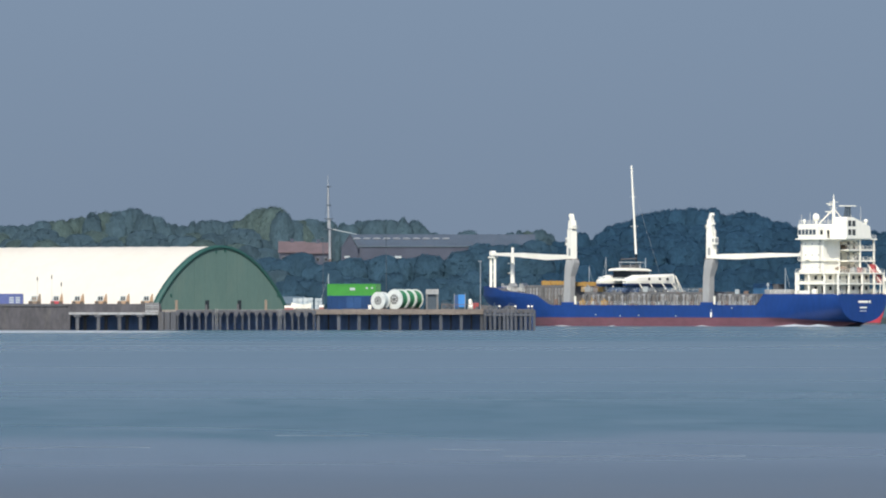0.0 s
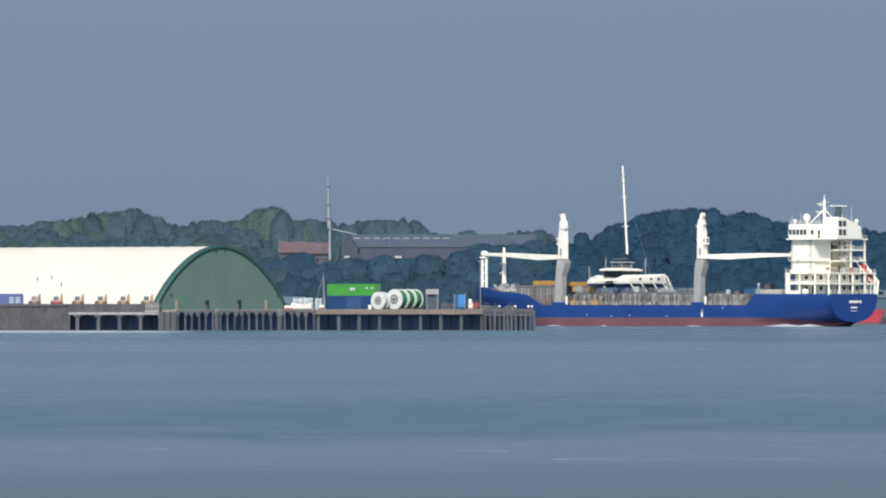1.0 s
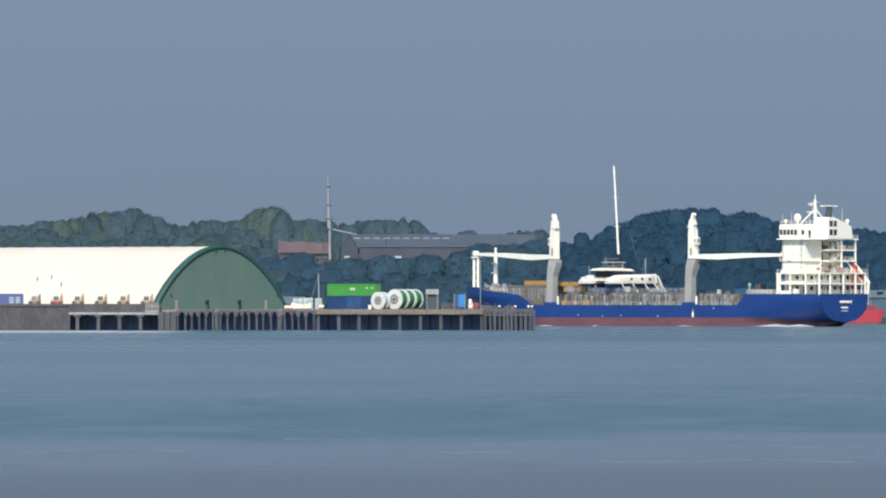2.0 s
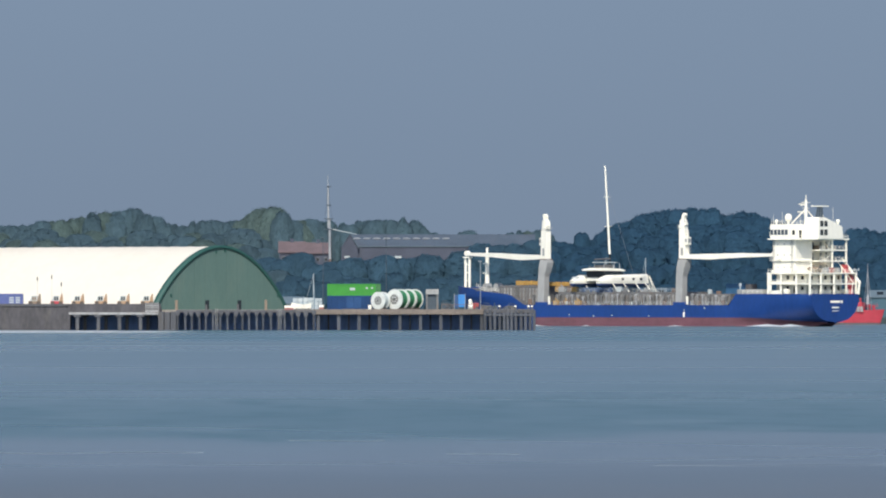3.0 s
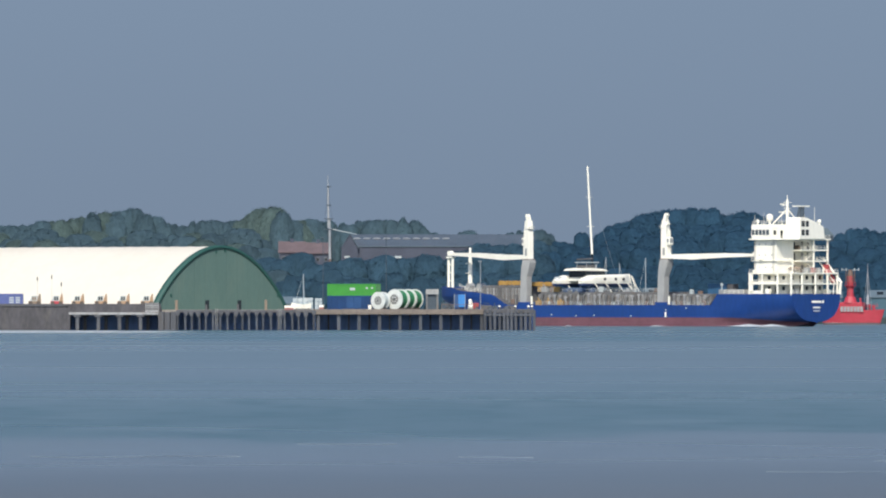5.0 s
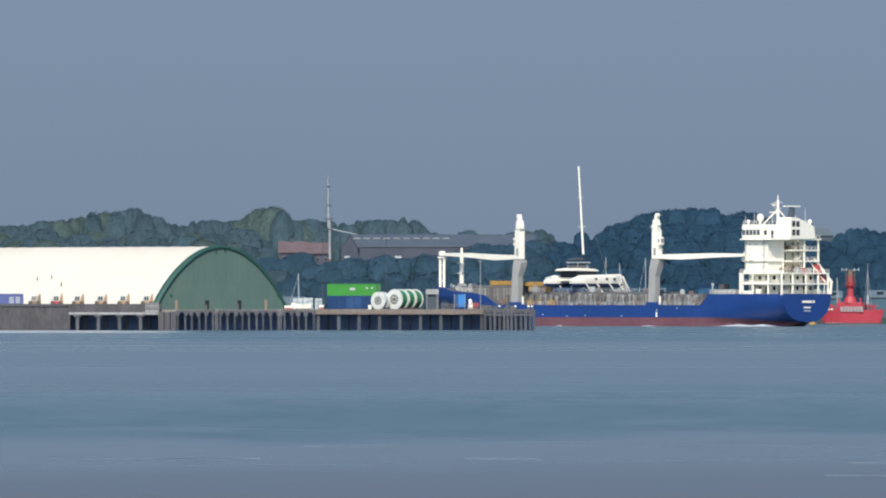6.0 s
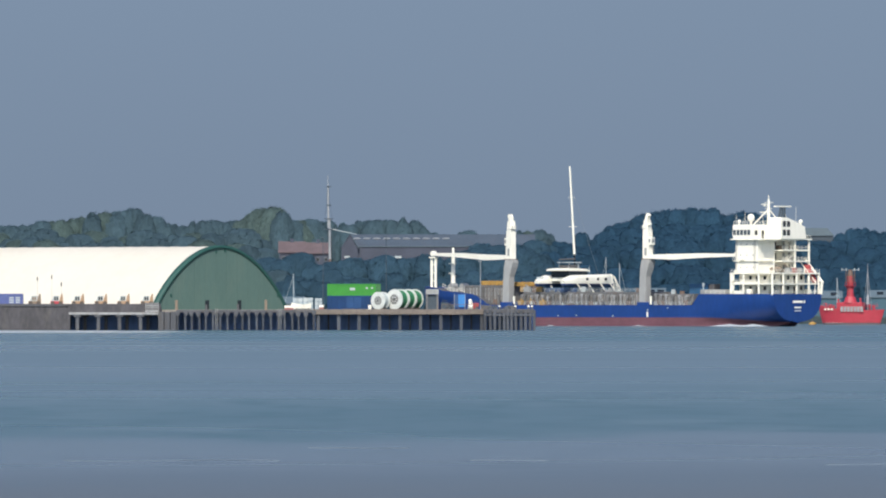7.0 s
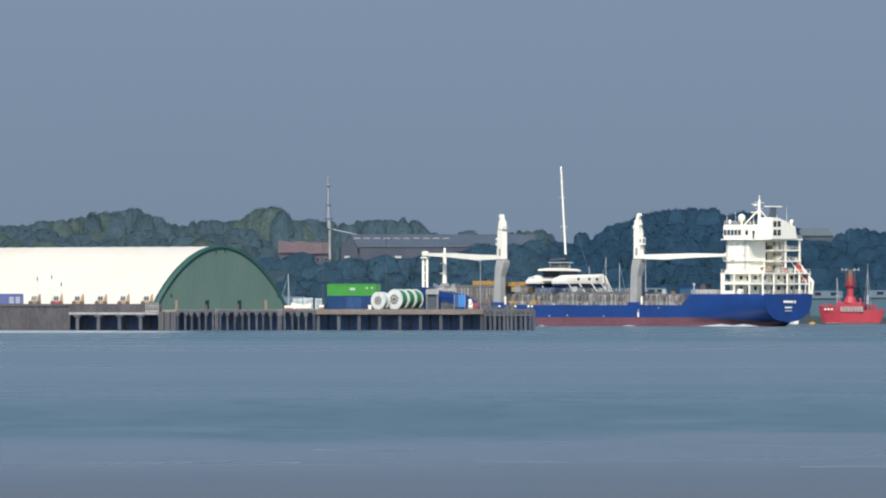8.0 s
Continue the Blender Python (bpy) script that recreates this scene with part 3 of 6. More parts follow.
# ---------------------------------------------------------------- storage shed
def make_shed():
    t = thing("storage_shed", "large arched storage shed with pale membrane roof and green end wall", "shed", pose(-49.8, 2276, 4.3, 0, 0, -45))
    W, H, L = 20.4, 14.2, 125.0

    def profile(k, n=40, w=W, h=H):
        a = -1 + 2 * k / n
        s = abs(math.sin(a * math.pi / 2))
        z = max(0.0, 1 - s ** 1.9) ** (1 / 1.15)
        return math.copysign(w * s, a), h * z
    pts = [profile(k) for k in range(41)]
    # roof: a shell with slight ribs between its arches, local x outwards from the end wall
    bm = B()
    rings = []
    n = 50
    for i in range(n + 1):
        x = -L * i / n
        g = 1.0 - 0.004 * (i % 2)
        rings.append([bm.verts.new((x, y * g, z * g)) for y, z in pts])
    for p, q in zip(rings, rings[1:]):
        for k in range(40):
            bm.faces.new((p[k], p[k + 1], q[k + 1], q[k]))
    bm.faces.new(rings[-1])
    part("roof", bm, M_SHEDROOF, t, "pale cream membrane roof", smooth=False)
    # end wall of upright cladding panels
    def top(y):
        s = min(1.0, abs(y) / W)
        return H * max(0.0, 1 - s ** 1.9) ** (1 / 1.15)
    k = 0
    y = -19.8
    while y < 19.7:
        y1 = min(19.8, y + 1.65)
        bm = B()
        prism(bm, [(y + 0.015, 0), (y1 - 0.015, 0), (y1 - 0.015, top(y1) - 0.25), ((y + y1) / 2, top((y + y1) / 2) - 0.25), (y + 0.015, top(y) - 0.25)], 0.0, 0.06 + 0.015 * (k % 2), "x")
        part("cladding_panel", bm, M_SHEDGREEN, t)
        y, k = y1, k + 1
    # trim arch round the end
    bm = B()
    rows = []
    for y, z in pts:
        f = 1 - 0.5 / math.hypot(y, z)
        rows.append([bm.verts.new(c) for c in ((-1.25, y * 1.012, z * 1.012 + 0.03), (0.35, y * 1.012, z * 1.012 + 0.03), (0.35, y * f, z * f), (0.0, y * f, z * f))])
    for p, q in zip(rows, rows[1:]):
        for k in range(3):
            bm.faces.new((p[k], p[k + 1], q[k + 1], q[k]))
    part("arch_trim", bm, M_TRIMGREEN, t, "dark green edge trim", smooth=True)
    for y, z in ((-1.6, 13.0), (1.2, 13.2), (-15.5, 3.2), (17.6, 3.2)):
        bm = B()
        box(bm, 0.05, 0.25, y - 0.22, y + 0.22, z - 0.35, z + 0.35, 0.04)
        part("vent", bm, M_TRIMGREEN, t)
    for y in (-4.4, 5.6):
        bm = B()
        box(bm, 0.05, 0.2, y - 0.55, y + 0.55, 0.0, 2.1, 0.03)
        part("door", bm, M_DARK, t)


# ---------------------------------------------------------------- jetty
def make_jetty():
    Y = 2245.0
    q = thing("quay_wall", "stained solid quay wall of sheet piling with concrete cap", "quay", kind="structure")
    bm = B()
    x = -160.0
    k = 0
    while x < -82.9:
        d = 0.14 if k % 2 else 0.0
        box(bm, x, x + 0.62, Y + d, Y + 8.6, -2, 5.0)
        x += 0.62
        k += 1
    part("sheet_piling", bm, M_SHEET, q)
    bm = B()
    box(bm, -160, -62.5, Y + 0.9, Y + 1.9, 3.62, 5.62, 0.04)
    part("parapet", bm, M_SHEET, q, "dark weathered concrete parapet")
    bm = B()
    box(bm, -160, -62.5, Y + 1.9, Y + 8.55, 3.62, 5.1)
    part("apron", bm, M_CONC, q)
    bm = B()
    box(bm, -160, -82.88, Y - 0.15, Y + 0.85, 5.02, 5.5, 0.05)
    part("cap", bm, M_CONC, q)
    bm = B()
    x = -82.88
    k = 0
    while x < 20:
        box(bm, x, x + 0.6, Y + 8.0 + 0.3 * (k % 2), Y + 8.5, -2, 3.6)
        x += 0.6
        k += 1
    part("back_piling", bm, M_BACKPILE, q, "steel piling under the deck, coloured blue for the hazy shade there")

    j = thing("jetty", "old timber and concrete jetty on many piles", "jetty", kind="structure")
    bm = B()
    box(bm, -82.8, -62.6, Y - 0.2, Y + 0.86, 3.2, 3.72, 0.05)
    part("deck_edge", bm, M_STANCH, j, "pale concrete deck edge")
    bm = B()
    box(bm, -82.8, -62.6, Y + 0.9, Y + 8, 3.05, 3.6)
    part("deck_slab", bm, M_CONC, j)
    bm = B()
    box(bm, -0.38, 0.38, -0.45, 0.45, -2, 3.16, 0.08)
    box(bm, -0.85, 0.85, -0.6, 0.6, 2.65, 3.18, 0.1)
    first = part("column", bm, M_CONC, j, m=pose(-80.9, Y + 0.5, 0))
    for i in range(1, 5):
        again(first, pose(-80.9 + 4.65 * i, Y + 0.5, 0))
    for i in range(5):
        again(first, pose(-79.4 + 4.65 * i, Y + 5.5, 0))
    # concrete abutment
    bm = B()
    for i in range(3):
        box(bm, -63.0 + 1.36 * i, -61.75 + 1.36 * i, Y - 0.3, Y + 7.5, -2, 3.9 - 0.15 * (i % 2), 0.12)
    part("abutment", bm, M_CONC, j)
    # close-piled middle stretch with fender heads
    bm = B()
    box(bm, -59.0, -28.6, Y + 0.36, Y + 8, 3.72, 4.25, 0.06)
    part("deck_slab", bm, M_CONC, j)
    bm = B()
    box(bm, -0.21, 0.21, -0.21, 0.21, -2, 3.6, 0.05)
    pile = part("pile", bm, M_PILE, j, m=pose(-58.7, Y, 0))
    bm = B()
    prism(bm, [(-0.22, 2.75), (0.22, 2.75), (0.52, 3.45), (0.5, 4.02), (-0.5, 4.02), (-0.52, 3.45)], -0.32, 0.34, "y")
    bmesh.ops.bevel(bm, geom=bm.edges[:], offset=0.08, segments=2, affect="EDGES")
    head = part("fender_head", bm, M_CONC, j, m=pose(-58.7, Y - 0.05, 0))
    rnd = random.Random(2)
    for i in range(1, 20):
        x = -58.7 + 1.58 * i + rnd.uniform(-0.12, 0.12)
        again(pile, pose(x, Y + rnd.uniform(-0.1, 0.1), rnd.uniform(-0.25, 0.1), 0, rnd.uniform(-1, 1), 0))
        again(head, pose(x + rnd.uniform(-0.1, 0.1), Y - 0.05, rnd.uniform(-0.25, 0.3), 0, rnd.uniform(-4, 4), 0))
    # open stretch with a tan timber edge
    bm = B()
    box(bm, -28.5, 9.0, Y + 0.3, Y + 9, 3.3, 4.36)
    part("deck_slab", bm, M_CONC, j)
    x = -28.5
    while x < 8.9:
        bm = B()
        box(bm, x + 0.02, x + 3.1, Y - 0.1, Y + 0.29, 3.28 + rnd.uniform(-0.05, 0.05), 4.42 + rnd.uniform(-0.04, 0.06), 0.04)
        part("edge_beam", bm, M_TIMBER, j, "tan timber edge beam")
        x += 3.125
    bm = B()
    box(bm, -0.36, 0.36, -0.36, 0.36, -2, 3.5, 0.06)
    post = part("pile", bm, M_PILE, j, m=pose(-27.6, Y + 0.75, 0))
    for i in range(1, 9):
        again(post, pose(-27.6 + 4.52 * i, Y + 0.75, 0))
    for i in range(8):
        again(pile, pose(-25.4 + 4.52 * i, Y + 5.5, -0.4))
    # piled head of the jetty
    bm = B()
    box(bm, 9.05, 20.1, Y - 0.2, Y + 10, 3.5, 4.45, 0.08)
    part("deck_slab", bm, M_CONC, j)
    bm = B()
    box(bm, -0.3, 0.3, -0.3, 0.3, -2, 4.25, 0.08)
    tall = part("fender_pile", bm, M_PILE, j, m=pose(9.3, Y - 0.55, 0))
    x = 9.3
    while x < 19.4:
        x += rnd.uniform(0.75, 1.2)
        again(tall, pose(x, Y - 0.55 + rnd.uniform(-0.1, 0.1), rnd.uniform(-0.6, 0.1), 0, rnd.uniform(-1.5, 1.5), 0))
    bm = B()
    box(bm, 9.0, 20.2, Y - 0.95, Y - 0.75, 2.9, 3.35, 0.05)
    part("waling", bm, M_PILE, j)


# ---------------------------------------------------------------- containers, reels and plant on the jetty
def container(name, label, paint, length, m, h=2.6, w=2.44, marks=False):
    t = thing(name, label, "container", m)
    bm = B()
    box(bm, 0, length, 0, w, 0.15, h)
    part("body", bm, paint, t)
    bm = B()
    n = int(length / 0.3)
    for i in range(n):
        x = 0.15 + (length - 0.3) * i / n
        box(bm, x, x + 0.15, -0.07, 0.0, 0.3, h - 0.15)
    part("corrugation", bm, paint, t)
    bm = B()
    for x in (0, length - 0.16):
        for y in (-0.05, w - 0.11):
            box(bm, x - 0.02, x + 0.18, y, y + 0.16, 0, h + 0.02, 0.02)
    box(bm, 0.16, length - 0.16, -0.1, 0.06, 0.02, 0.24)
    box(bm, 0.16, length - 0.16, -0.1, 0.06, h - 0.2, h + 0.01)
    part("frame", bm, paint, t)
    for i in range(2):
        bm = B()
        box(bm, length, length + 0.06, 0.1 + i * (w / 2 - 0.06), w / 2 - 0.02 + i * (w / 2 - 0.08), 0.25, h - 0.18, 0.02)
        door = part("door", bm, paint, t)
        bm = B()
        for k in (0.35, 0.8):
            cyl(bm, (length + 0.09, k + i * w / 2, 0.2), (length + 0.09, k + i * w / 2, h - 0.15), 0.025, None, 6)
        part("lock_rod", bm, M_STEEL, door)
    return t


def make_reel(r, w, m, green):
    t = thing("cable_reel", "large cable reel with white flanges" + (" and green drum" if green else ""), "cable reel", m, group="cable reels on the jetty")
    for s in (0, w):
        bm = B()
        cyl(bm, (0, s, r), (0, s + 0.2, r), r, None, 40)
        fl = part("flange", bm, M_REEL, t)
        bm = B()
        cyl(bm, (0, s - 0.04, r), (0, s + 0.26, r), r * 0.5, None, 24)
        part("hub", bm, M_COAM, fl)
        bm = B()
        for k in range(8):
            a = k * math.pi / 4
            box(bm, -0.06, 0.06, s - 0.06, s + 0.28, 0.1, r * 0.48, 0.0, Matrix.Translation((0, 0, r)) @ Matrix.Rotation(a, 4, "Y"))
        part("spoke", bm, M_REEL, fl)
        bm = B()
        cyl(bm, (0, s - 0.07, r), (0, s + 0.29, r), r * 0.13, None, 14)
        part("axle_plate", bm, M_DARK, fl)
    bm = B()
    cyl(bm, (0, 0.2, r), (0, w + 0.02, r), r * 0.88, None, 40)
    part("drum", bm, M_REELGREEN if green else M_PALE, t)
    bm = B()
    box(bm, -r * 0.6, -r * 0.35, 0.1, w, 0, 0.42, 0.03)
    box(bm, r * 0.35, r * 0.6, 0.1, w, 0, 0.42, 0.03)
    part("chock", bm, M_TIMBER, t)
    return t


def make_jetty_things():
    Y, Z = 2245.0, 4.36
    top = container("shipping_container", "lime green long shipping container stacked on navy one", M_LIME, 12.19, pose(-25.7, Y + 9.6, Z + 3.05, 0, 0, -29), 2.6)
    low = container("shipping_container", "navy blue shipping container under a green one", M_NAVY, 12.19, pose(-25.7, Y + 9.6, Z, 0, 0, -29), 3.03)
    bm = B()
    box(bm, 5.8, 7.1, -0.13, -0.08, 1.2, 1.75)
    part("logo_bar", bm, M_PALE, top)
    for x in (9.9, 11.2):
        bm = B()
        box(bm, x, x + 0.5, -0.13, -0.08, 1.5, 1.9)
        part("logo_bar", bm, M_PALE, top)
    for x in (5.0, 6.9):
        bm = B()
        box(bm, x, x + 1.8, -0.14, -0.08, 0.3, 2.75, 0.02)
        part("side_door", bm, M_NAVYPALE, low, "paler blue side door")
    for x in (1.0, 3.0, 9.4, 11.2):
        bm = B()
        box(bm, x, x + 0.12, -0.16, -0.08, 0.25, 2.8)
        part("side_post", bm, M_NAVYPALE, low)
    make_reel(1.95, 1.7, pose(-14.4, Y + 1.5, Z, 0, 0, -36), False)
    for i in range(3):
        make_reel(2.25, 2.3, pose(-10.8 + 1.6 * i, Y + 1.8 + 2.2 * i, Z, 0, 0, -36), True)


make_shed()
make_jetty()
make_jetty_things()


# ---------------------------------------------------------------- cargo ship
SHIP_L, SHIP_B = 123.0, 20.0


def top_of_hull(x):
    pts = [(-1, 8.15), (24, 8.15), (26.2, 5.35), (92.5, 5.35), (93.5, 5.7), (97.2, 7.75), (98.4, 8.1), (103.5, 8.6), (110, 9.0), (113.5, 9.9), (124, 10.2)]
    for (a, za), (b, zb) in zip(pts, pts[1:]):
        if x <= b:
            return za + (zb - za) * (x - a) / (b - a)
    return pts[-1][1]


def half_breadth(x, z):
    """Half the hull's width at x metres from the stern and z above the waterline."""
    b = SHIP_B / 2
    zf = min(1.0, max(0.0, (z + 1.5) / 9.0))
    if x < 26:
        k = min(1.0, max(0.0, (z - 1.1) / 6.6))
        stern = 0.4 + (b - 0.65) * (1 - (1 - k) ** 2.4) ** (1 / 2.2)
        b = stern + (b - stern) * min(1.0, x / 26) ** (0.5 + 0.3 * zf)
    stem = 117.5 + 5.5 * zf ** 1.5
    begin = 76 + 14 * zf
    if x > begin:
        q = min(1.0, (x - begin) / (stem - begin))
        b *= max(0.0, 1 - q ** (2.2 + 0.9 * zf)) ** 0.85
    return max(b, 0.06)


def boot_line(x):
    """Height of the line between blue topsides and red boot topping; it dips under the counter."""
    return 2.2 - 1.35 * max(0.0, 1 - x / 21) ** 1.3


def hull_rows(lo, hi, n):
    xs = sorted(set([0, 0.4, 1, 2, 3, 4, 5.5, 7, 8.5, 10, 12, 14, 16, 18, 20, 22, 24, 25.1, 26.2] + [30 + 4 * i for i in range(16)] + [92.5, 93.5, 95.3, 97.2, 98.4] + [99 + 1.6 * i for i in range(16)] + [SHIP_L]))
    bm = B()
    grid = {}
    for s in (1, -1):
        for i, x in enumerate(xs):
            for k in range(n + 1):
                a, c = lo(x), hi(x)
                z = a + (c - a) * k / n
                zf = min(1.0, max(0.0, (z + 1.5) / 9.0))
                xe = min(x, 117.5 + 5.5 * zf ** 1.5 + 0.02)
                # the stern is cut away under the counter
                if z < 1.0:
                    xe = max(xe, 8.0 * ((1.0 - z) / 2.5) ** 0.8)
                grid[s, i, k] = bm.verts.new((xe, s * half_breadth(xe, z), z))
    for s in (1, -1):
        for i in range(len(xs) - 1):
            for k in range(n):
                bm.faces.new((grid[s, i, k], grid[s, i + 1, k], grid[s, i + 1, k + 1], grid[s, i, k + 1]))
    bmesh.ops.remove_doubles(bm, verts=bm.verts, dist=0.01)
    return bm


def make_ship():
    t = thing("cargo_ship", "blue-hulled general cargo ship with white deckhouse and two deck cranes", "ship")
    hull = part("hull", hull_rows(boot_line, top_of_hull, 16), M_BLUE, t, "bright blue painted steel hull", smooth=True)
    part("boot_top", hull_rows(lambda x: -1.5, boot_line, 5), M_BOOT, t, "faded red boot topping", smooth=True)
    bm = B()
    prev = None
    for k in range(33):
        z = boot_line(0) + (8.15 - boot_line(0)) * k / 32
        w = half_breadth(0, z)
        row = (bm.verts.new((0, w, z)), bm.verts.new((0, -w, z)))
        if prev:
            bm.faces.new((prev[0], row[0], row[1], prev[1]))
        prev = row
    part("transom", bm, M_BLUE, t, "flat blue transom with rounded lower edge")
    bm = B()
    prev = None
    for k in range(9):
        z = boot_line(0) - (boot_line(0) + 1.5) * k / 8
        x = 8.0 * (max(0.0, 1.0 - z) / 2.5) ** 0.8
        w = half_breadth(x, z)
        row = (bm.verts.new((x, w, z)), bm.verts.new((x, -w, z)))
        if prev:
            bm.faces.new((prev[0], row[0], row[1], prev[1]))
        prev = row
    part("counter", bm, M_BOOT, t, smooth=True)
    bm = B()
    xs = [0.2] + [3 * i for i in range(1, 41)] + [121.5]
    prev = None
    for x in xs:
        z = top_of_hull(x) - 0.35
        b = half_breadth(x, z) - 0.05
        row = (bm.verts.new((x, b, z)), bm.verts.new((x, -b, z)))
        if prev:
            bm.faces.new((prev[0], row[0], row[1], prev[1]))
        prev = row
    part("deck", bm, M_DECK, t)
    return t


def rail(name, pts, parent, material, h=1.0, step=1.6, label=""):
    """A guard rail along a line of points: posts and three bars."""
    bm = B()
    for a, b in zip(pts, pts[1:]):
        a, b = Vector(a), Vector(b)
        n = max(1, round((b - a).length / step))
        for k in range(n + 1):
            p = a.lerp(b, k / n)
            cyl(bm, p, p + Vector((0, 0, h)), 0.035, None, 5)
        for z in (0.35, 0.68, 1.0):
            cyl(bm, a + Vector((0, 0, h * z)), b + Vector((0, 0, h * z)), 0.03, None, 5)
    return part(name, bm, material, parent, label)


def make_deckhouse(t):
    D = [8.1, 10.75, 13.4, 16.5, 19.25, 22.0, 25.7]
    # the inner house, behind the open galleries
    bm = B()
    box(bm, 3.6, 13.0, -7.4, 7.3, D[0] - 0.4, D[2] - 0.1)
    house = part("deckhouse", bm, M_WHITE, t, "white steel deckhouse with open galleries")
    bm = B()
    prism(bm, [(13.2, D[2]), (13.2, D[5]), (6.0, D[5]), (6.0, D[2])], 1.7, 8.6, "y")
    box(bm, 8.2, 13.2, -8.8, 1.7, D[2], D[5])
    part("upper_house", bm, M_WHITE, t)
    # deck slabs
    for z, x0, x1, y0, y1 in ((D[1], 0.4, 14.2, -9.7, 9.8), (D[2], 0.4, 14.2, -9.7, 9.8), (D[3], 3.4, 13.5, -9.6, 1.9), (D[4], 3.4, 13.5, -9.6, 1.9), (D[5], 3.0, 13.9, -9.8, 9.9)):
        bm = B()
        box(bm, x0, x1, y0, y1, z - 0.22, z + 0.12, 0.04)
        part("deck_slab", bm, M_WHITE, t)
    bm = B()
    box(bm, 5.4, 13.6, 1.7, 9.0, D[3] - 0.1, D[3] + 0.1, 0.03)
    part("deck_ledge", bm, M_WHITE, t)
    # posts of the galleries
    bm = B()
    box(bm, -0.22, 0.22, -0.22, 0.22, D[0] - 0.3, D[2] - 0.2, 0.05)
    first = part("gallery_post", bm, M_WHITE, t, m=pose(0.65, 9.55, 0))
    for x, y in ((5.0, 9.55), (9.9, 9.55), (13.9, 9.55), (0.65, 5.1), (0.65, -0.4), (0.65, -5.4), (0.65, -9.45), (7.0, -9.45), (13.9, -9.45)):
        again(first, pose(x, y, 0))
    bm = B()
    box(bm, -0.2, 0.2, -0.2, 0.2, D[2], D[5] - 0.1, 0.05)
    again(part("stern_post", bm, M_WHITE, t, m=pose(3.7, -9.35, 0)), pose(3.7, -3.6, 0))
    # plated bays along the ship's side
    for x0, x1, z0, z1 in ((10.1, 13.8, D[0], D[0] + 0.9), (5.2, 9.7, D[1], D[1] + 0.6), (12.9, 13.9, D[0], D[2]), (10.1, 13.8, D[1], D[1] + 0.55)):
        bm = B()
        box(bm, x0, x1, 9.45, 9.62, z0, z1, 0.03)
        part("side_plate", bm, M_WHITE, t)
    # doors and windows of the inner house
    for z in (D[0], D[1]):
        for x in (4.8, 7.2, 9.4, 11.6):
            bm = B()
            box(bm, x - 0.4, x + 0.4, 7.28, 7.4, z + (0.2 if x in (7.2,) else 1.0), z + 2.0, 0.04)
            part("window", bm, M_DARK, t)
        for y in (-6.0, -3.2, -0.6, 2.0, 5.2):
            bm = B()
            box(bm, 3.5, 3.64, y - 0.45, y + 0.45, z + (0.15 if y in (-3.2, 2.0) else 1.0), z + 2.05, 0.04)
            part("window", bm, M_DARK, t)
    for z in (D[2], D[3], D[4]):
        for x in (7.6, 9.6, 11.6):
            bm = B()
            box(bm, x - 0.16, x + 0.16, 8.56, 8.63, z + 1.3, z + 1.62, 0.03)
            part("porthole", bm, M_GREY, t)
        for y in (-7.0, -4.6, -1.2):
            bm = B()
            box(bm, 8.08, 8.24, y - 0.42, y + 0.42, z + 0.2, z + 2.1, 0.04)
            part("door", bm, M_DARK if y != -4.6 else M_GREY, t)
    # stairs between the stern galleries
    for k, z in enumerate((D[2], D[3], D[4])):
        bm = B()
        y0, y1 = ((-1.2, -5.4) if k % 2 else (-5.4, -1.2))
        h = (D[k + 3] - z)
        for s in range(9):
            y = y0 + (y1 - y0) * s / 9
            box(bm, 4.4, 5.5, y - 0.22, y + 0.22, z + h * s / 9, z + h * s / 9 + 0.1)
        for x in (4.35, 5.5):
            cyl(bm, (x, y0, z + 0.1), (x, y1, z + h), 0.1, None, 6)
            cyl(bm, (x, y0, z + 1.0), (x, y1, z + h + 0.9), 0.05, None, 6)
        part("stair", bm, M_WHITE, t)
    # rails
    for z in (D[1], D[2]):
        rail("railing", [(13.9, 9.7, z), (0.5, 9.7, z), (0.5, -9.6, z)], t, M_WHITE)
    for z in (D[3], D[4]):
        rail("railing", [(3.5, 1.6, z), (3.5, -9.5, z)], t, M_WHITE)
    rail("railing", [(22, 9.7, 8.1), (14.2, 9.75, 8.1)], t, M_WHITE)
    rail("railing", [(0.3, 9.3, 8.1), (0.3, -9.3, 8.1)], t, M_WHITE)
    # wheelhouse
    bm = B()
    prism(bm, [(6.8, D[5]), (13.0, D[5]), (13.4, D[5] + 1.1), (13.0, D[5] + 2.5), (13.3, D[5] + 2.9), (13.1, D[6]), (7.2, D[6]), (6.8, D[6] - 0.5)], -9.7, 9.8, "y")
    bmesh.ops.bevel(bm, geom=bm.edges[:], offset=0.1, segments=2, affect="EDGES")
    wh = part("wheelhouse", bm, M_WHITE, t, "white wheelhouse with a band of dark windows")
    for x in (12.6, 11.45, 10.3, 9.15, 8.0):
        bm = B()
        box(bm, x - 0.45, x + 0.45, 9.72, 9.88, D[5] + 1.05, D[5] + 2.35, 0.05)
        part("window", bm, M_SLATE, wh)
    for y in (8.4, 5.6, 2.8, -4.6, -7.6):
        bm = B()
        box(bm, 6.7, 6.88, y - 0.5, y + 0.5, D[5] + (1.05 if y != 5.6 else 0.2), D[5] + 2.2, 0.05)
        part("window", bm, M_DARK if abs(y) > 3 else M_GREY, wh)
    rail("railing", [(3.2, 9.7, D[5]), (6.6, 9.75, D[5])], t, M_WHITE)
    rail("railing", [(3.2, 9.7, D[5]), (3.2, -9.6, D[5])], t, M_WHITE)
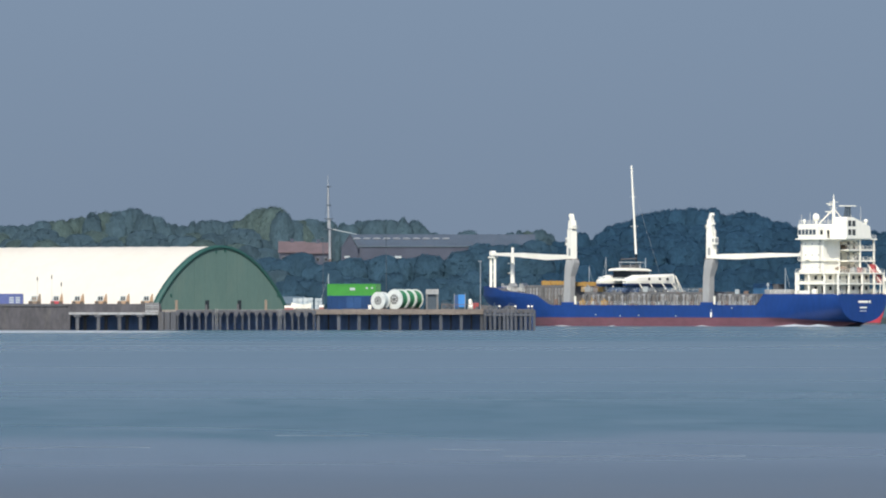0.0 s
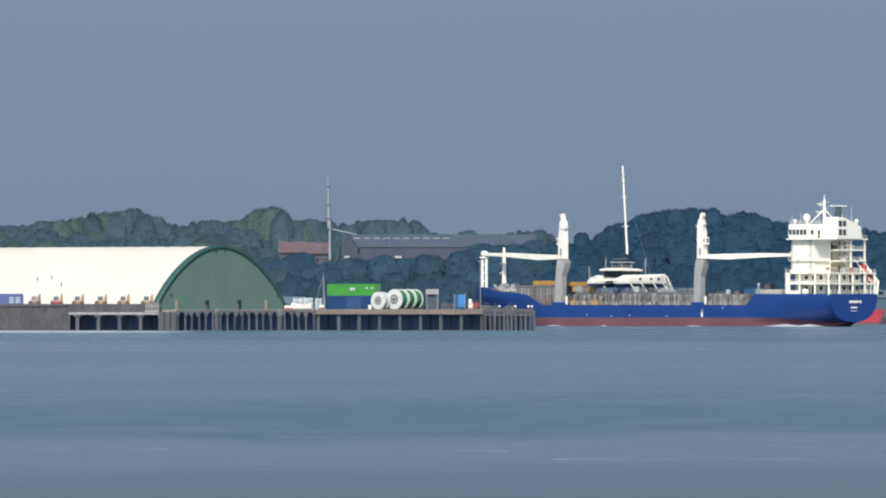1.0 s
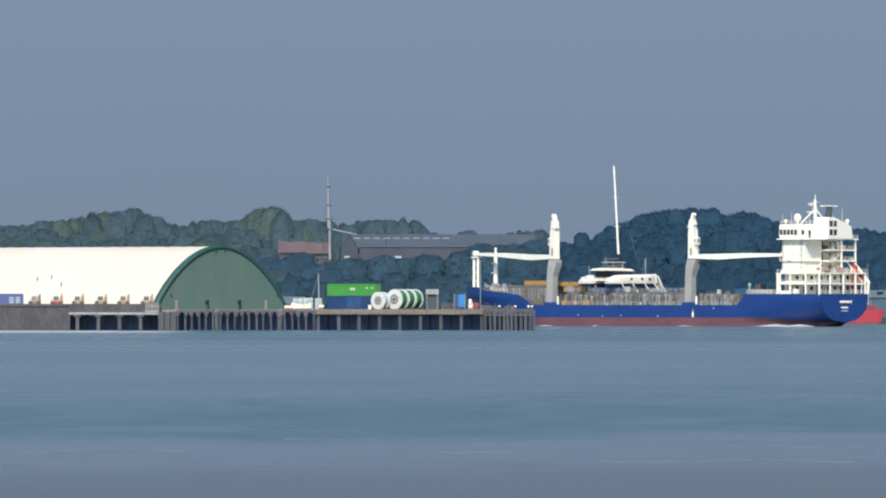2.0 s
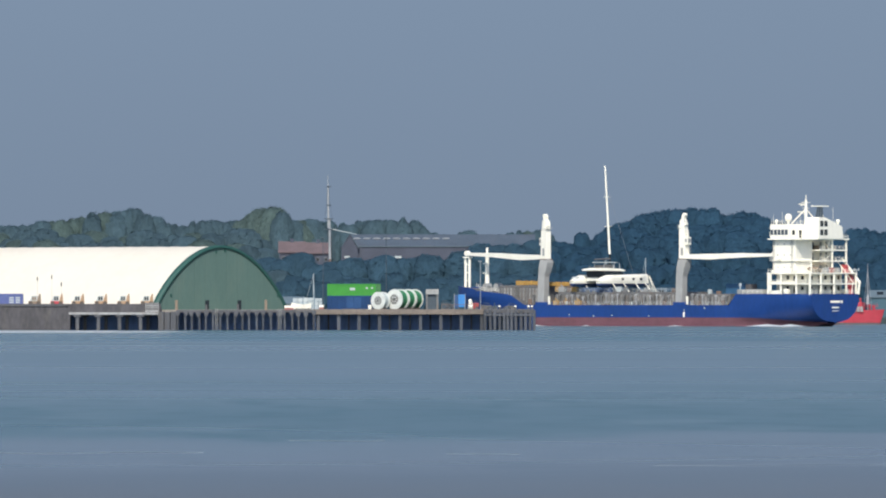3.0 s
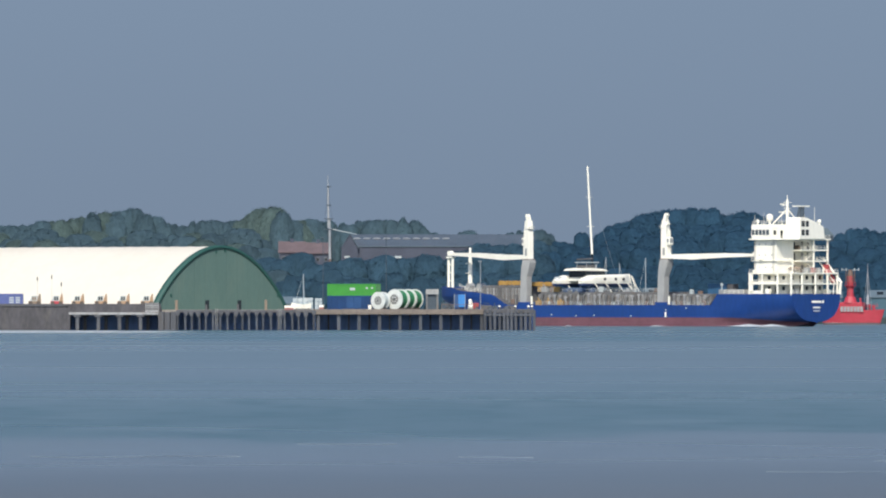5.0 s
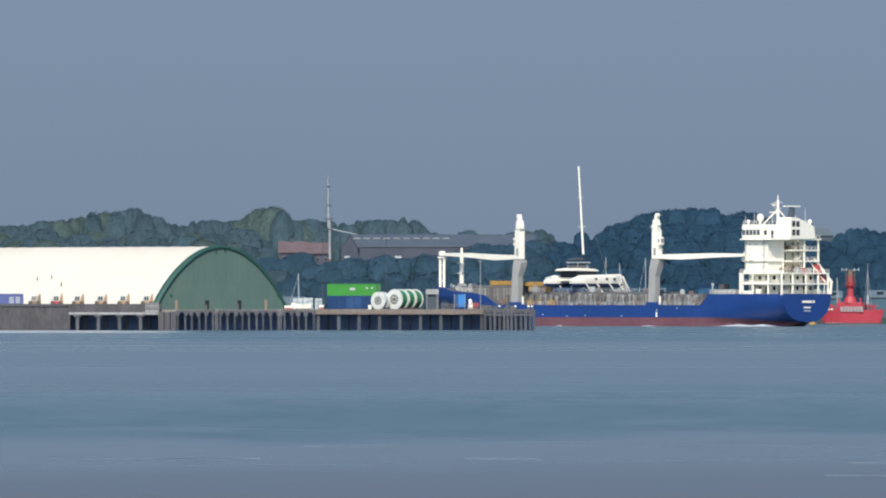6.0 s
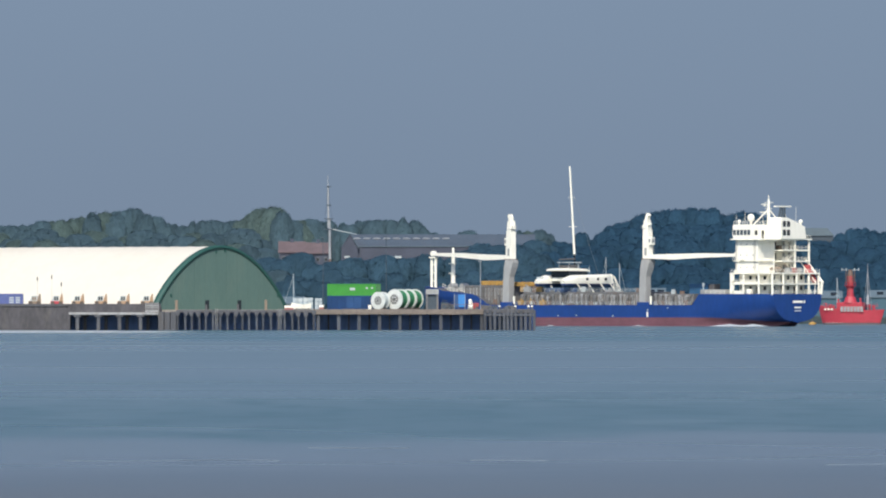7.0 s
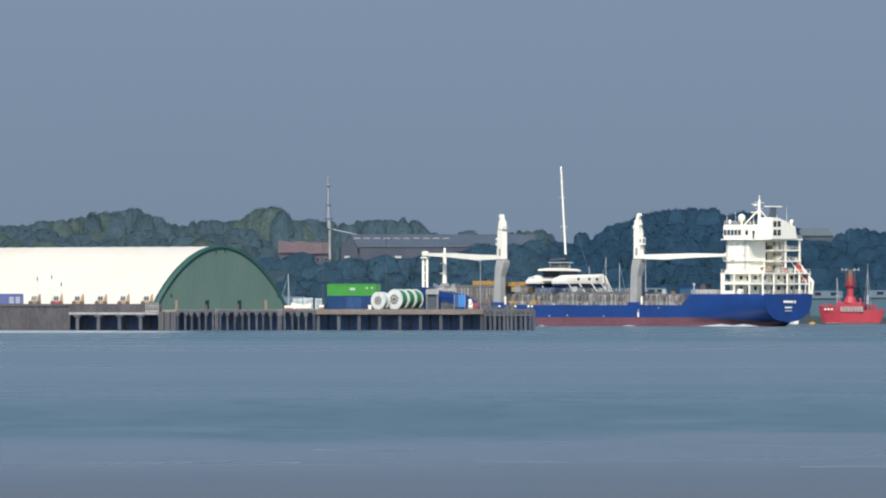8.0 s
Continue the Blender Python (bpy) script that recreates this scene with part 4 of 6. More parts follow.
    rail("railing", [(13.0, 9.5, D[6]), (7.2, 9.5, D[6]), (7.2, -9.4, D[6])], t, M_WHITE, 0.9)
    # funnel casing with louvres and pipes
    bm = B()
    prism(bm, [(3.6, D[5]), (3.6, 26.9), (3.0, 27.5), (0.4, 27.4), (-6.4, 25.2), (-7.0, D[5])], 2.6, 6.7, "x")
    bmesh.ops.bevel(bm, geom=bm.edges[:], offset=0.1, segments=2, affect="EDGES")
    fn = part("funnel", bm, M_WHITE, t, "white funnel casing with dark louvres")
    for y in (2.2, 0.5):
        for z in (23.0, 25.2):
            bm = B()
            for k in range(4):
                box(bm, 2.5, 2.63, y - 0.6, y + 0.6, z + 0.36 * k, z + 0.36 * k + 0.3)
            part("louvre", bm, M_DARK, fn)
    for y in (1.1, 0.3, -0.5):
        bm = B()
        cyl(bm, (4.8, y * 1.5, 26.8), (4.6, y, 30.1), 0.34, 0.22, 12)
        part("exhaust_pipe", bm, M_SLATE, fn)
    bm = B()
    box(bm, 4.2, 5.1, -2.8, 3.4, 30.15, 30.45, 0.05)
    for y in (-1.3, 1.9):
        cyl(bm, (4.6, y, 26.6), (4.6, y * 0.4 + 0.2, 30.2), 0.1, None, 6)
    part("pipe_platform", bm, M_WHITE, fn)
    bm = B()
    ball(bm, (3.4, -5.6, 26.5), 0.55, 2)
    cyl(bm, (3.4, -5.6, 25.6), (3.4, -5.6, 26.2), 0.3)
    part("radome", bm, M_WHITE, t, smooth=True)
    # mast, stays, scanners, domes, aerials
    bm = B()
    cyl(bm, (9.0, 0.4, D[6] - 0.1), (9.0, 0.4, 32.0), 0.42, 0.3, 12)
    cyl(bm, (9.0, 0.4, 32.0), (9.0, 0.4, 33.2), 0.12, 0.08, 8)
    mast = part("radar_mast", bm, M_WHITE, t)
    bm = B()
    cyl(bm, (11.8, 3.0, D[6]), (9.1, 0.6, 29.5), 0.16, None, 8)
    cyl(bm, (6.8, -2.0, D[6]), (8.9, 0.2, 29.5), 0.14, None, 8)
    part("mast_leg", bm, M_WHITE, mast)
    for z, w in ((28.4, 1.7), (30.4, 1.2)):
        bm = B()
        box(bm, 8.9, 10.6, 0.4 - w * 0.4, 0.4 + w * 0.4, z, z + 0.12)
        box(bm, 10.2, 10.45, 0.4 - w, 0.4 + w, z + 0.35, z + 0.6, 0.05)
        cyl(bm, (10.3, 0.4, z), (10.3, 0.4, z + 0.4), 0.15)
        part("radar_scanner", bm, M_WHITE, mast)
    bm = B()
    cyl(bm, (9, -1.4, 31.3), (9, 2.2, 31.3), 0.07, None, 6)
    cyl(bm, (9, -1.0, 29.8), (9, 1.9, 29.8), 0.06, None, 6)
    part("yard", bm, M_WHITE, mast)
    for x, y, z, r in ((10.6, 5.6, 27.4, 0.92), (12.2, 8.4, 26.5, 0.42), (8.0, -8.2, 26.5, 0.4)):
        bm = B()
        ball(bm, (x, y, z), r, 3, (1, 1, 1.12))
        cyl(bm, (x, y, D[6] - 0.1), (x, y, z - r * 0.7), r * 0.3, r * 0.4, 10)
        part("radome", bm, M_WHITE, t, smooth=True)
    for x, y, z in ((11.5, 6.9, 28.8), (7.6, -9.0, 30.2), (12.5, 9.2, 28.2), (8.5, 3.4, 28.0)):
        bm = B()
        cyl(bm, (x, y, D[6] - 0.1), (x, y, z), 0.05, 0.025, 6)
        part("aerial", bm, M_WHITE, t)
    # free-fall lifeboat on its ramp
    a = Vector((4.4, -8.6, 16.0))
    b = Vector((0.6, -8.6, 10.8))
    for y in (-9.95, -7.2):
        bm = B()
        w = 0.32 if y < -9 else 0.1
        cyl(bm, (5.6, y, 17.2), (-0.3, y, 11.0), w, None, 8)
        cyl(bm, (-0.1, y, 11.2), (0.3, y, 8.0), w, None, 8)
        cyl(bm, (3.4, y, 14.9), (3.4, y, 13.4), 0.14, None, 8)
        part("lifeboat_ramp", bm, M_WHITE, t)
    bm = B()
    q = (b - a).to_track_quat("X", "Z").to_matrix().to_4x4()
    res = bmesh.ops.create_icosphere(bm, subdivisions=3, radius=1.0, matrix=Matrix.Translation((a + b) / 2 + Vector((0.2, 0, -0.2))) @ q @ Matrix.Diagonal((3.2, 0.95, 0.9, 1)))
    lb = part("lifeboat", bm, M_LIFEBOAT, t, "enclosed red free-fall lifeboat", smooth=True)
    bm = B()
    box(bm, -2.3, -1.2, -0.55, 0.55, 0.4, 1.1, 0.2, Matrix.Translation((a + b) / 2 + Vector((0.2, 0, -0.2))) @ q)
    part("conning_cab", bm, M_LIFEBOAT, lb)
    # rescue boat, davit and deck gear on the gallery roof
    bm = B()
    ball(bm, (2.8, 5.4, 14.5), 1.0, 2, (2.0, 0.8, 0.6))
    part("rescue_boat", bm, M_TAN, t, "small faded orange rescue boat", smooth=True)
    bm = B()
    cyl(bm, (1.6, 7.8, 13.4), (1.6, 7.8, 16.2), 0.16)
    cyl(bm, (1.6, 7.8, 16.2), (4.2, 6.0, 16.8), 0.13)
    part("davit", bm, M_WHITE, t)
    for x, y, z, c in ((2.0, -1.0, 13.5, M_BARRIER), (2.2, -3.4, 13.5, M_GREY), (1.8, 1.6, 13.5, M_GREY), (8.4, 9.0, 8.1, M_WHITE), (2.2, 6.8, 8.1, M_GREY), (2.2, -7.0, 8.1, M_WHITE)):
        bm = B()
        box(bm, x - 0.7, x + 0.7, y - 0.6, y + 0.6, z, z + 1.3, 0.2)
        part("deck_locker", bm, c, t)
    for x, y, z in ((12.4, 9.2, D[2]), (5.6, 9.1, D[2]), (10.6, 9.2, D[3])):
        bm = B()
        cyl(bm, (x - 0.6, y, z + 0.45), (x + 0.6, y, z + 0.45), 0.34, None, 12)
        box(bm, x - 0.5, x - 0.35, y - 0.3, y + 0.3, z, z + 0.3)
        box(bm, x + 0.35, x + 0.5, y - 0.3, y + 0.3, z, z + 0.3)
        part("life_raft", bm, M_WHITE, t, "white life-raft canister on cradle", smooth=False)
    rail("railing", [(13.5, 9.4, D[3]), (5.5, 9.4, D[3])], t, M_WHITE, 0.9)
    for x in (7.0, 12.9):
        bm = B()
        for a in (-0.2, 0.2):
            cyl(bm, (x + a, 8.68, D[2]), (x + a, 8.68, D[5]), 0.05, None, 5)
        for k in range(24):
            cyl(bm, (x - 0.2, 8.68, D[2] + 0.3 + 0.34 * k), (x + 0.2, 8.68, D[2] + 0.3 + 0.34 * k), 0.03, None, 5)
        part("wall_ladder", bm, M_PED, t)
    for y, z, w in ((-5.8, D[2], 1.1), (-2.4, D[2], 0.8), (-6.6, D[3], 0.9), (-1.0, D[4], 0.9), (-8.2, D[4], 0.8)):
        bm = B()
        box(bm, 6.2, 7.4, y - w / 2, y + w / 2, z, z + 1.2, 0.12)
        part("deck_locker", bm, M_PED if y < -4 else M_TAN, t)
    # writing on the stern, too faint to read: plain bars
    for z, w, h in ((6.2, 4.0, 0.58), (4.75, 2.8, 0.36), (3.9, 2.6, 0.16)):
        bm = B()
        box(bm, -0.06, 0.02, -w / 2, w / 2, z - h / 2, z + h / 2)
        part("name_bar", bm, M_WHITE, t, "faded white lettering bar")
    bm = B()
    box(bm, -0.06, 0.02, -3.0, -2.4, 5.85, 6.55)
    part("name_bar", bm, M_WHITE, t)


def make_crane(t, x, y, fwd, tip):
    """A deck crane: grey pedestal, white tower, jib lying level towards tip (x, y, z)."""
    s = 1 if fwd else -1
    bm = B()
    rings = []
    for z, w, o in ((5.0, 1.12, 0.75), (12.6, 1.05, 0.6), (15.0, 1.3, 0.1), (16.3, 1.3, -0.15), (17.1, 1.15, -0.1)):
        rings.append([bm.verts.new((x + o + a * w, y + 0.3 * o + c * w, z)) for a, c in ((-1, -1), (1, -1), (1, 1), (-1, 1))])
    for p, q in zip(rings, rings[1:]):
        for k in range(4):
            bm.faces.new((p[k], p[(k + 1) % 4], q[(k + 1) % 4], q[k]))
    bm.faces.new(rings[0])
    bm.faces.new(rings[-1])
    bmesh.ops.bevel(bm, geom=bm.edges[:], offset=0.1, segments=2, affect="EDGES")
    part("crane_pedestal", bm, M_PED, t, "grey steel crane pedestal")
    bm = B()
    box(bm, x - 1.9, x + 1.9, y - 1.2, 9.98, 4.5, 6.1, 0.1)
    part("crane_base", bm, M_BLUE, t)
    bm = B()
    box(bm, x - 2.2 - 0.22, x - 2.2 + 0.22, y + 1.2, y + 1.6, 5.5, 7.6, 0.05)
    part("vent_post", bm, M_WHITE, t)
    d = Vector(tip) - Vector((x, y, 0))
    turn = math.degrees(math.atan2(d.y, d.x))
    m = pose(x, y, 0, 0, 0, turn)
    crane = part("crane_tower", prism(B(), [(-0.95, 17.1), (1.05, 17.1), (1.0, 20.0), (0.8, 23.4), (0.5, 26.2), (0.4, 27.0), (-0.6, 27.0), (-0.9, 24.0)], -0.85, 0.85, "y"), M_WHITE, t, "white crane tower", m=m)
    bm = B()
    for yy in (-0.4, 0.4):
        prism(bm, [(-0.5, 26.9), (0.3, 26.9), (0.5, 27.7), (0.65, 28.3), (0.4, 28.75), (0.05, 28.7), (-0.25, 28.1)], yy - 0.12, yy + 0.12, "y")
    cyl(bm, (0.35, -0.5, 28.2), (0.35, 0.5, 28.2), 0.4, None, 16)
    part("sheave_head", bm, M_WHITE, crane)
    bm = B()
    box(bm, 0.7, 1.75, -0.85, 0.85, 20.6, 22.6, 0.15)
    cab = part("operator_cab", bm, M_WHITE, crane)
    bm = B()
    box(bm, 1.7, 1.8, -0.55, 0.55, 21.2, 22.3)
    box(bm, 1.0, 1.55, -0.91 if not fwd else 0.83, -0.83 if not fwd else 0.91, 21.3, 22.2)
    part("cab_window", bm, M_GREY, cab)
    for xx, w, z, hh in ((-0.85, 0.45, 24.9, 0.8), (0.7, 0.35, 25.7, 0.5)):
        bm = B()
        box(bm, xx - w, xx + w, -0.5, 0.5, z, z + hh, 0.06)
        part("bracket", bm, M_WHITE, crane)
    bm = B()
    box(bm, -1.35, 0.2, -0.95, 0.95, 24.82, 24.9)
    walkway = part("platform", bm, M_PED, crane)
    rail("railing", [(-1.3, -0.9, 24.9), (-1.3, 0.9, 24.9)], walkway, M_PED, 0.8, 0.8)
    for yy in (-0.865, 0.865):
        bm = B()
        box(bm, -0.35, 0.35, yy - 0.035, yy + 0.035, 18.0, 19.9, 0.03)
        part("access_door", bm, M_PED, crane)
    bm = B()
    box(bm, -1.25, 1.25, -1.2, 1.2, 16.98, 17.16, 0.03)
    part("slew_ring", bm, M_RUSTY, crane)
    bm = B()
    cyl(bm, (1.2, 0.7, 17.1), (0.95, 0.7, 24.5), 0.06, None, 6)
    cyl(bm, (1.2, 0.3, 17.1), (0.95, 0.3, 24.5), 0.06, None, 6)
    part("ladder", bm, M_WHITE, crane)
    # jib: a shallow box girder, deepest at a third of its length
    n = math.hypot(d.x, d.y)
    zt = tip[2]
    bm = B()
    secs = [(0.9, 17.15, 18.2, 0.8), (n * 0.3, 16.9, 18.35, 0.75), (n * 0.65, 17.4 + (zt - 18.2) * 0.6, 18.5 + (zt - 18.2) * 0.6, 0.8), (n, zt - 0.55, zt + 0.15, 0.5)]
    rings = [[bm.verts.new(c) for c in ((a, -w, lo), (a, w, lo), (a, w, hi), (a, -w, hi))] for a, lo, hi, w in secs]
    for p, q in zip(rings, rings[1:]):
        for k in range(4):
            bm.faces.new((p[k], p[(k + 1) % 4], q[(k + 1) % 4], q[k]))
    bm.faces.new(rings[0])
    bm.faces.new(rings[-1])
    jib = part("jib", bm, M_WHITE, crane, "white box-girder crane jib")
    bm = B()
    cyl(bm, (n, -0.6, zt), (n, 0.6, zt), 0.65, None, 16)
    part("jib_sheave", bm, M_WHITE, jib)
    bm = B()
    cyl(bm, (0.3, 0.4, 28.2), (1.9, 0.4, 18.6), 0.035, None, 5)
    cyl(bm, (0.3, -0.4, 28.2), (1.9, -0.4, 18.6), 0.035, None, 5)
    part("hoist_wire", bm, M_STEEL, crane)


def make_deck_gear(t):
    # hatch coamings with stiffeners, covers above
    for x0, x1, zt in ((27.5, 39.5, 8.2), (45.2, 84.5, 8.7), (90.0, 104.0, 10.4)):
        b = 7.6 if x1 < 90 else 6.4
        bm = B()
        box(bm, x0, x1, -b, b, 4.6, zt - 0.6)
        part("hatch_coaming", bm, M_COAM, t, "grey ribbed hatch coaming")
        x = x0
        while x < x1 - 1:
            bm = B()
            w = min(6.4, x1 - x)
            box(bm, x + 0.06, x + w - 0.06, -b - 0.1, b + 0.1, zt - 0.58, zt, 0.08)
            part("hatch_cover", bm, M_COAM, t)
            x += w
        bm = B()
        box(bm, -0.09, 0.09, b, b + 0.55, 4.8, zt - 0.62)
        first = part("stiffener", bm, M_STANCH, t, m=pose(x0 + 0.5, 0, 0))
        x = x0 + 1.5
        k = 0
        while x < x1 - 0.2:
            again(first, pose(x, 0, 0))
            x += 1.05
    # stanchions and lashing gear along the side deck
    rnd = random.Random(11)
    bm = B()
    box(bm, -0.2, 0.2, 8.5, 8.9, 5.0, 7.6, 0.05)
    box(bm, -0.42, 0.42, 8.45, 8.95, 7.3, 7.8, 0.06)
    st = part("deck_stanchion", bm, M_STANCH, t, m=pose(28, 0, 0))
    bm = B()
    box(bm, -0.55, 0.55, 8.6, 9.1, 5.0, 6.5, 0.1)
    lk = part("lashing_locker", bm, M_RUSTY, t, m=pose(29, 0, 0))
    x = 29.0
    while x < 103:
        if abs(x - 42.3) > 3 and abs(x - 87.4) > 3:
            again(st, pose(x, -0.25 if x < 92 else -2.6, rnd.uniform(-0.3, 0.5)))
            if rnd.random() < 0.3:
                again(lk, pose(x + 0.9, 0.1 if x < 92 else -2.4, rnd.uniform(-0.3, 0.4)))
        x += rnd.uniform(1.6, 2.5)
    for k in range(70):
        x = rnd.uniform(28, 84)
        if abs(x - 42.3) < 3:
            continue
        w, h = rnd.uniform(0.2, 0.7), rnd.uniform(0.3, 1.5)
        z = rnd.choice((5.0, 5.0, 8.1 if x < 40 else 8.7))
        yy = rnd.uniform(8.0, 9.2) if z < 6 else rnd.uniform(4.5, 7.2)
        bm = B()
        box(bm, x - w, x + w, yy - 0.3, yy + 0.3, z, z + h, 0.06)
        part("deck_fitting", bm, rnd.choice((M_STANCH, M_PALE, M_DECK, M_RUSTY, M_COAM, M_GREY)), t)
    rail("railing", [(45.2, 7.4, 8.7), (84.4, 7.4, 8.7)], t, M_PALE, 0.9)
    rail("railing", [(27, 9.7, 5.2), (39.5, 9.7, 5.2)], t, M_PALE)
    rail("railing", [(45.2, 9.7, 5.2), (84.4, 9.7, 5.2)], t, M_PALE)
    # yellow lifting gear on the forward hatch
    for x0, x1, y, z in ((82.0, 90.5, 3.0, 10.2), (92.5, 100.5, 3.5, 10.5)):
        bm = B()
        box(bm, x0, x1, y - 0.7, y + 0.7, z, z + 1.0, 0.1)
        for k in range(4):
            xx = x0 + 0.6 + (x1 - x0 - 1.2) * k / 3
            box(bm, xx - 0.2, xx + 0.2, y - 0.9, y + 0.9, z - 0.05, z + 1.1, 0.04)
        part("spreader_beam", bm, M_YELLOW, t, "ochre steel spreader beam")
    for x, y, z, c in ((84.2, 6.6, 8.7, M_YELLOW), (81.0, 5.6, 8.7, M_RUSTY), (78.5, 7.0, 8.7, M_YELLOW), (82.6, 7.2, 8.7, M_GREY), (80.0, 8.6, 5.2, M_YELLOW), (83.2, 8.7, 5.2, M_YELLOW), (76.2, 8.6, 5.2, M_YELLOW)):
        bm = B()
        box(bm, x - 0.9, x + 0.9, y - 0.5, y + 0.5, z, z + 1.3, 0.12)
        cyl(bm, (x - 0.4, y, z + 1.2), (x + 0.5, y, z + 1.9), 0.12)
        part("lifting_gear", bm, c, t)
    # containers and stores ahead of the deckhouse
    for x, y, w, h, c in ((31.0, 0.0, 6.0, 2.6, M_STORE), (26.4, 0.5, 1.7, 2.5, M_DECK)):
        bm = B()
        box(bm, x - w / 2, x + w / 2, y - 1.25, y + 1.25, 8.2, 8.2 + h, 0.05)
        k = 0
        while k * 0.5 < w - 0.5:
            box(bm, x - w / 2 + 0.25 + k * 0.5, x - w / 2 + 0.5 + k * 0.5, y + 1.24, y + 1.3, 8.4, 8.0 + h)
            k += 1
        part("store_container", bm, c, t)
    bm = B()
    box(bm, 16.5, 24.5, 5.5, 8.8, 7.9, 9.3, 0.1)
    part("mooring_winch", bm, M_GREY, t)
    bm = B()
    cyl(bm, (23.6, 8.6, 8), (23.6, 8.6, 11.0), 0.16, 0.12)
    box(bm, 23.3, 23.9, 8.4, 8.8, 10.2, 10.8, 0.06)
    part("signal_post", bm, M_PALE, t)
    # forecastle: windlass, foremast, jib rest
    bm = B()
    for y in (-2.2, 2.2):
        cyl(bm, (111.5, y - 1, 10.2), (111.5, y + 1, 10.2), 0.8, None, 14)
        box(bm, 110.8, 112.4, y - 1.3, y + 1.3, 8.6, 10.0, 0.1)
    part("windlass", bm, M_GREY, t)
    bm = B()
    cyl(bm, (113.4, 0, 9), (113.4, 0, 18.4), 0.62, 0.45, 12)
    cyl(bm, (113.4, 0, 18.4), (113.4, 0, 20.2), 0.35, 0.3, 10)
    for z in (13.5, 16.0):
        box(bm, 112.9, 114.3, -0.4, 0.8, z, z + 0.18, 0.04)
    part("foremast", bm, M_WHITE, t, "white foremast with platforms")
    bm = B()
    for x, y in ((117.6, 1.0), (118.9, 1.0)):
        cyl(bm, (x, y + 1.1, 9.8), (x, y + 1.1, 17.8), 0.36, None, 10)
    for z in (11.5, 13.6, 15.7):
        box(bm, 117.6, 118.9, 1.95, 2.25, z, z + 0.25)
    box(bm, 117.2, 119.2, 1.3, 2.9, 17.5, 17.85, 0.05)
    part("jib_rest", bm, M_WHITE, t, "white twin-legged jib rest")
    rail("railing", [(104, 8.2 - 1.5, 8.5), (110, 5.2, 8.8), (114, 3.6, 9.9)], t, M_WHITE)
    # draught marks and fittings on the side
    for x, z in ((40.6, 3.2), (40.6, 4.1), (52, 2.6), (64, 2.75), (70, 2.6), (78, 2.9), (34, 4.6)):
        bm = B()
        box(bm, x - 0.2, x + 0.2, 9.94, 10.04, z - 0.15, z + 0.15)
        part("hull_mark", bm, M_PALE, t)
    bm = B()
    cyl(bm, (40.6, 10.1, 2.3), (40.6, 10.1, 3.6), 0.22, None, 8)
    part("pilot_ladder", bm, M_WHITE, t)


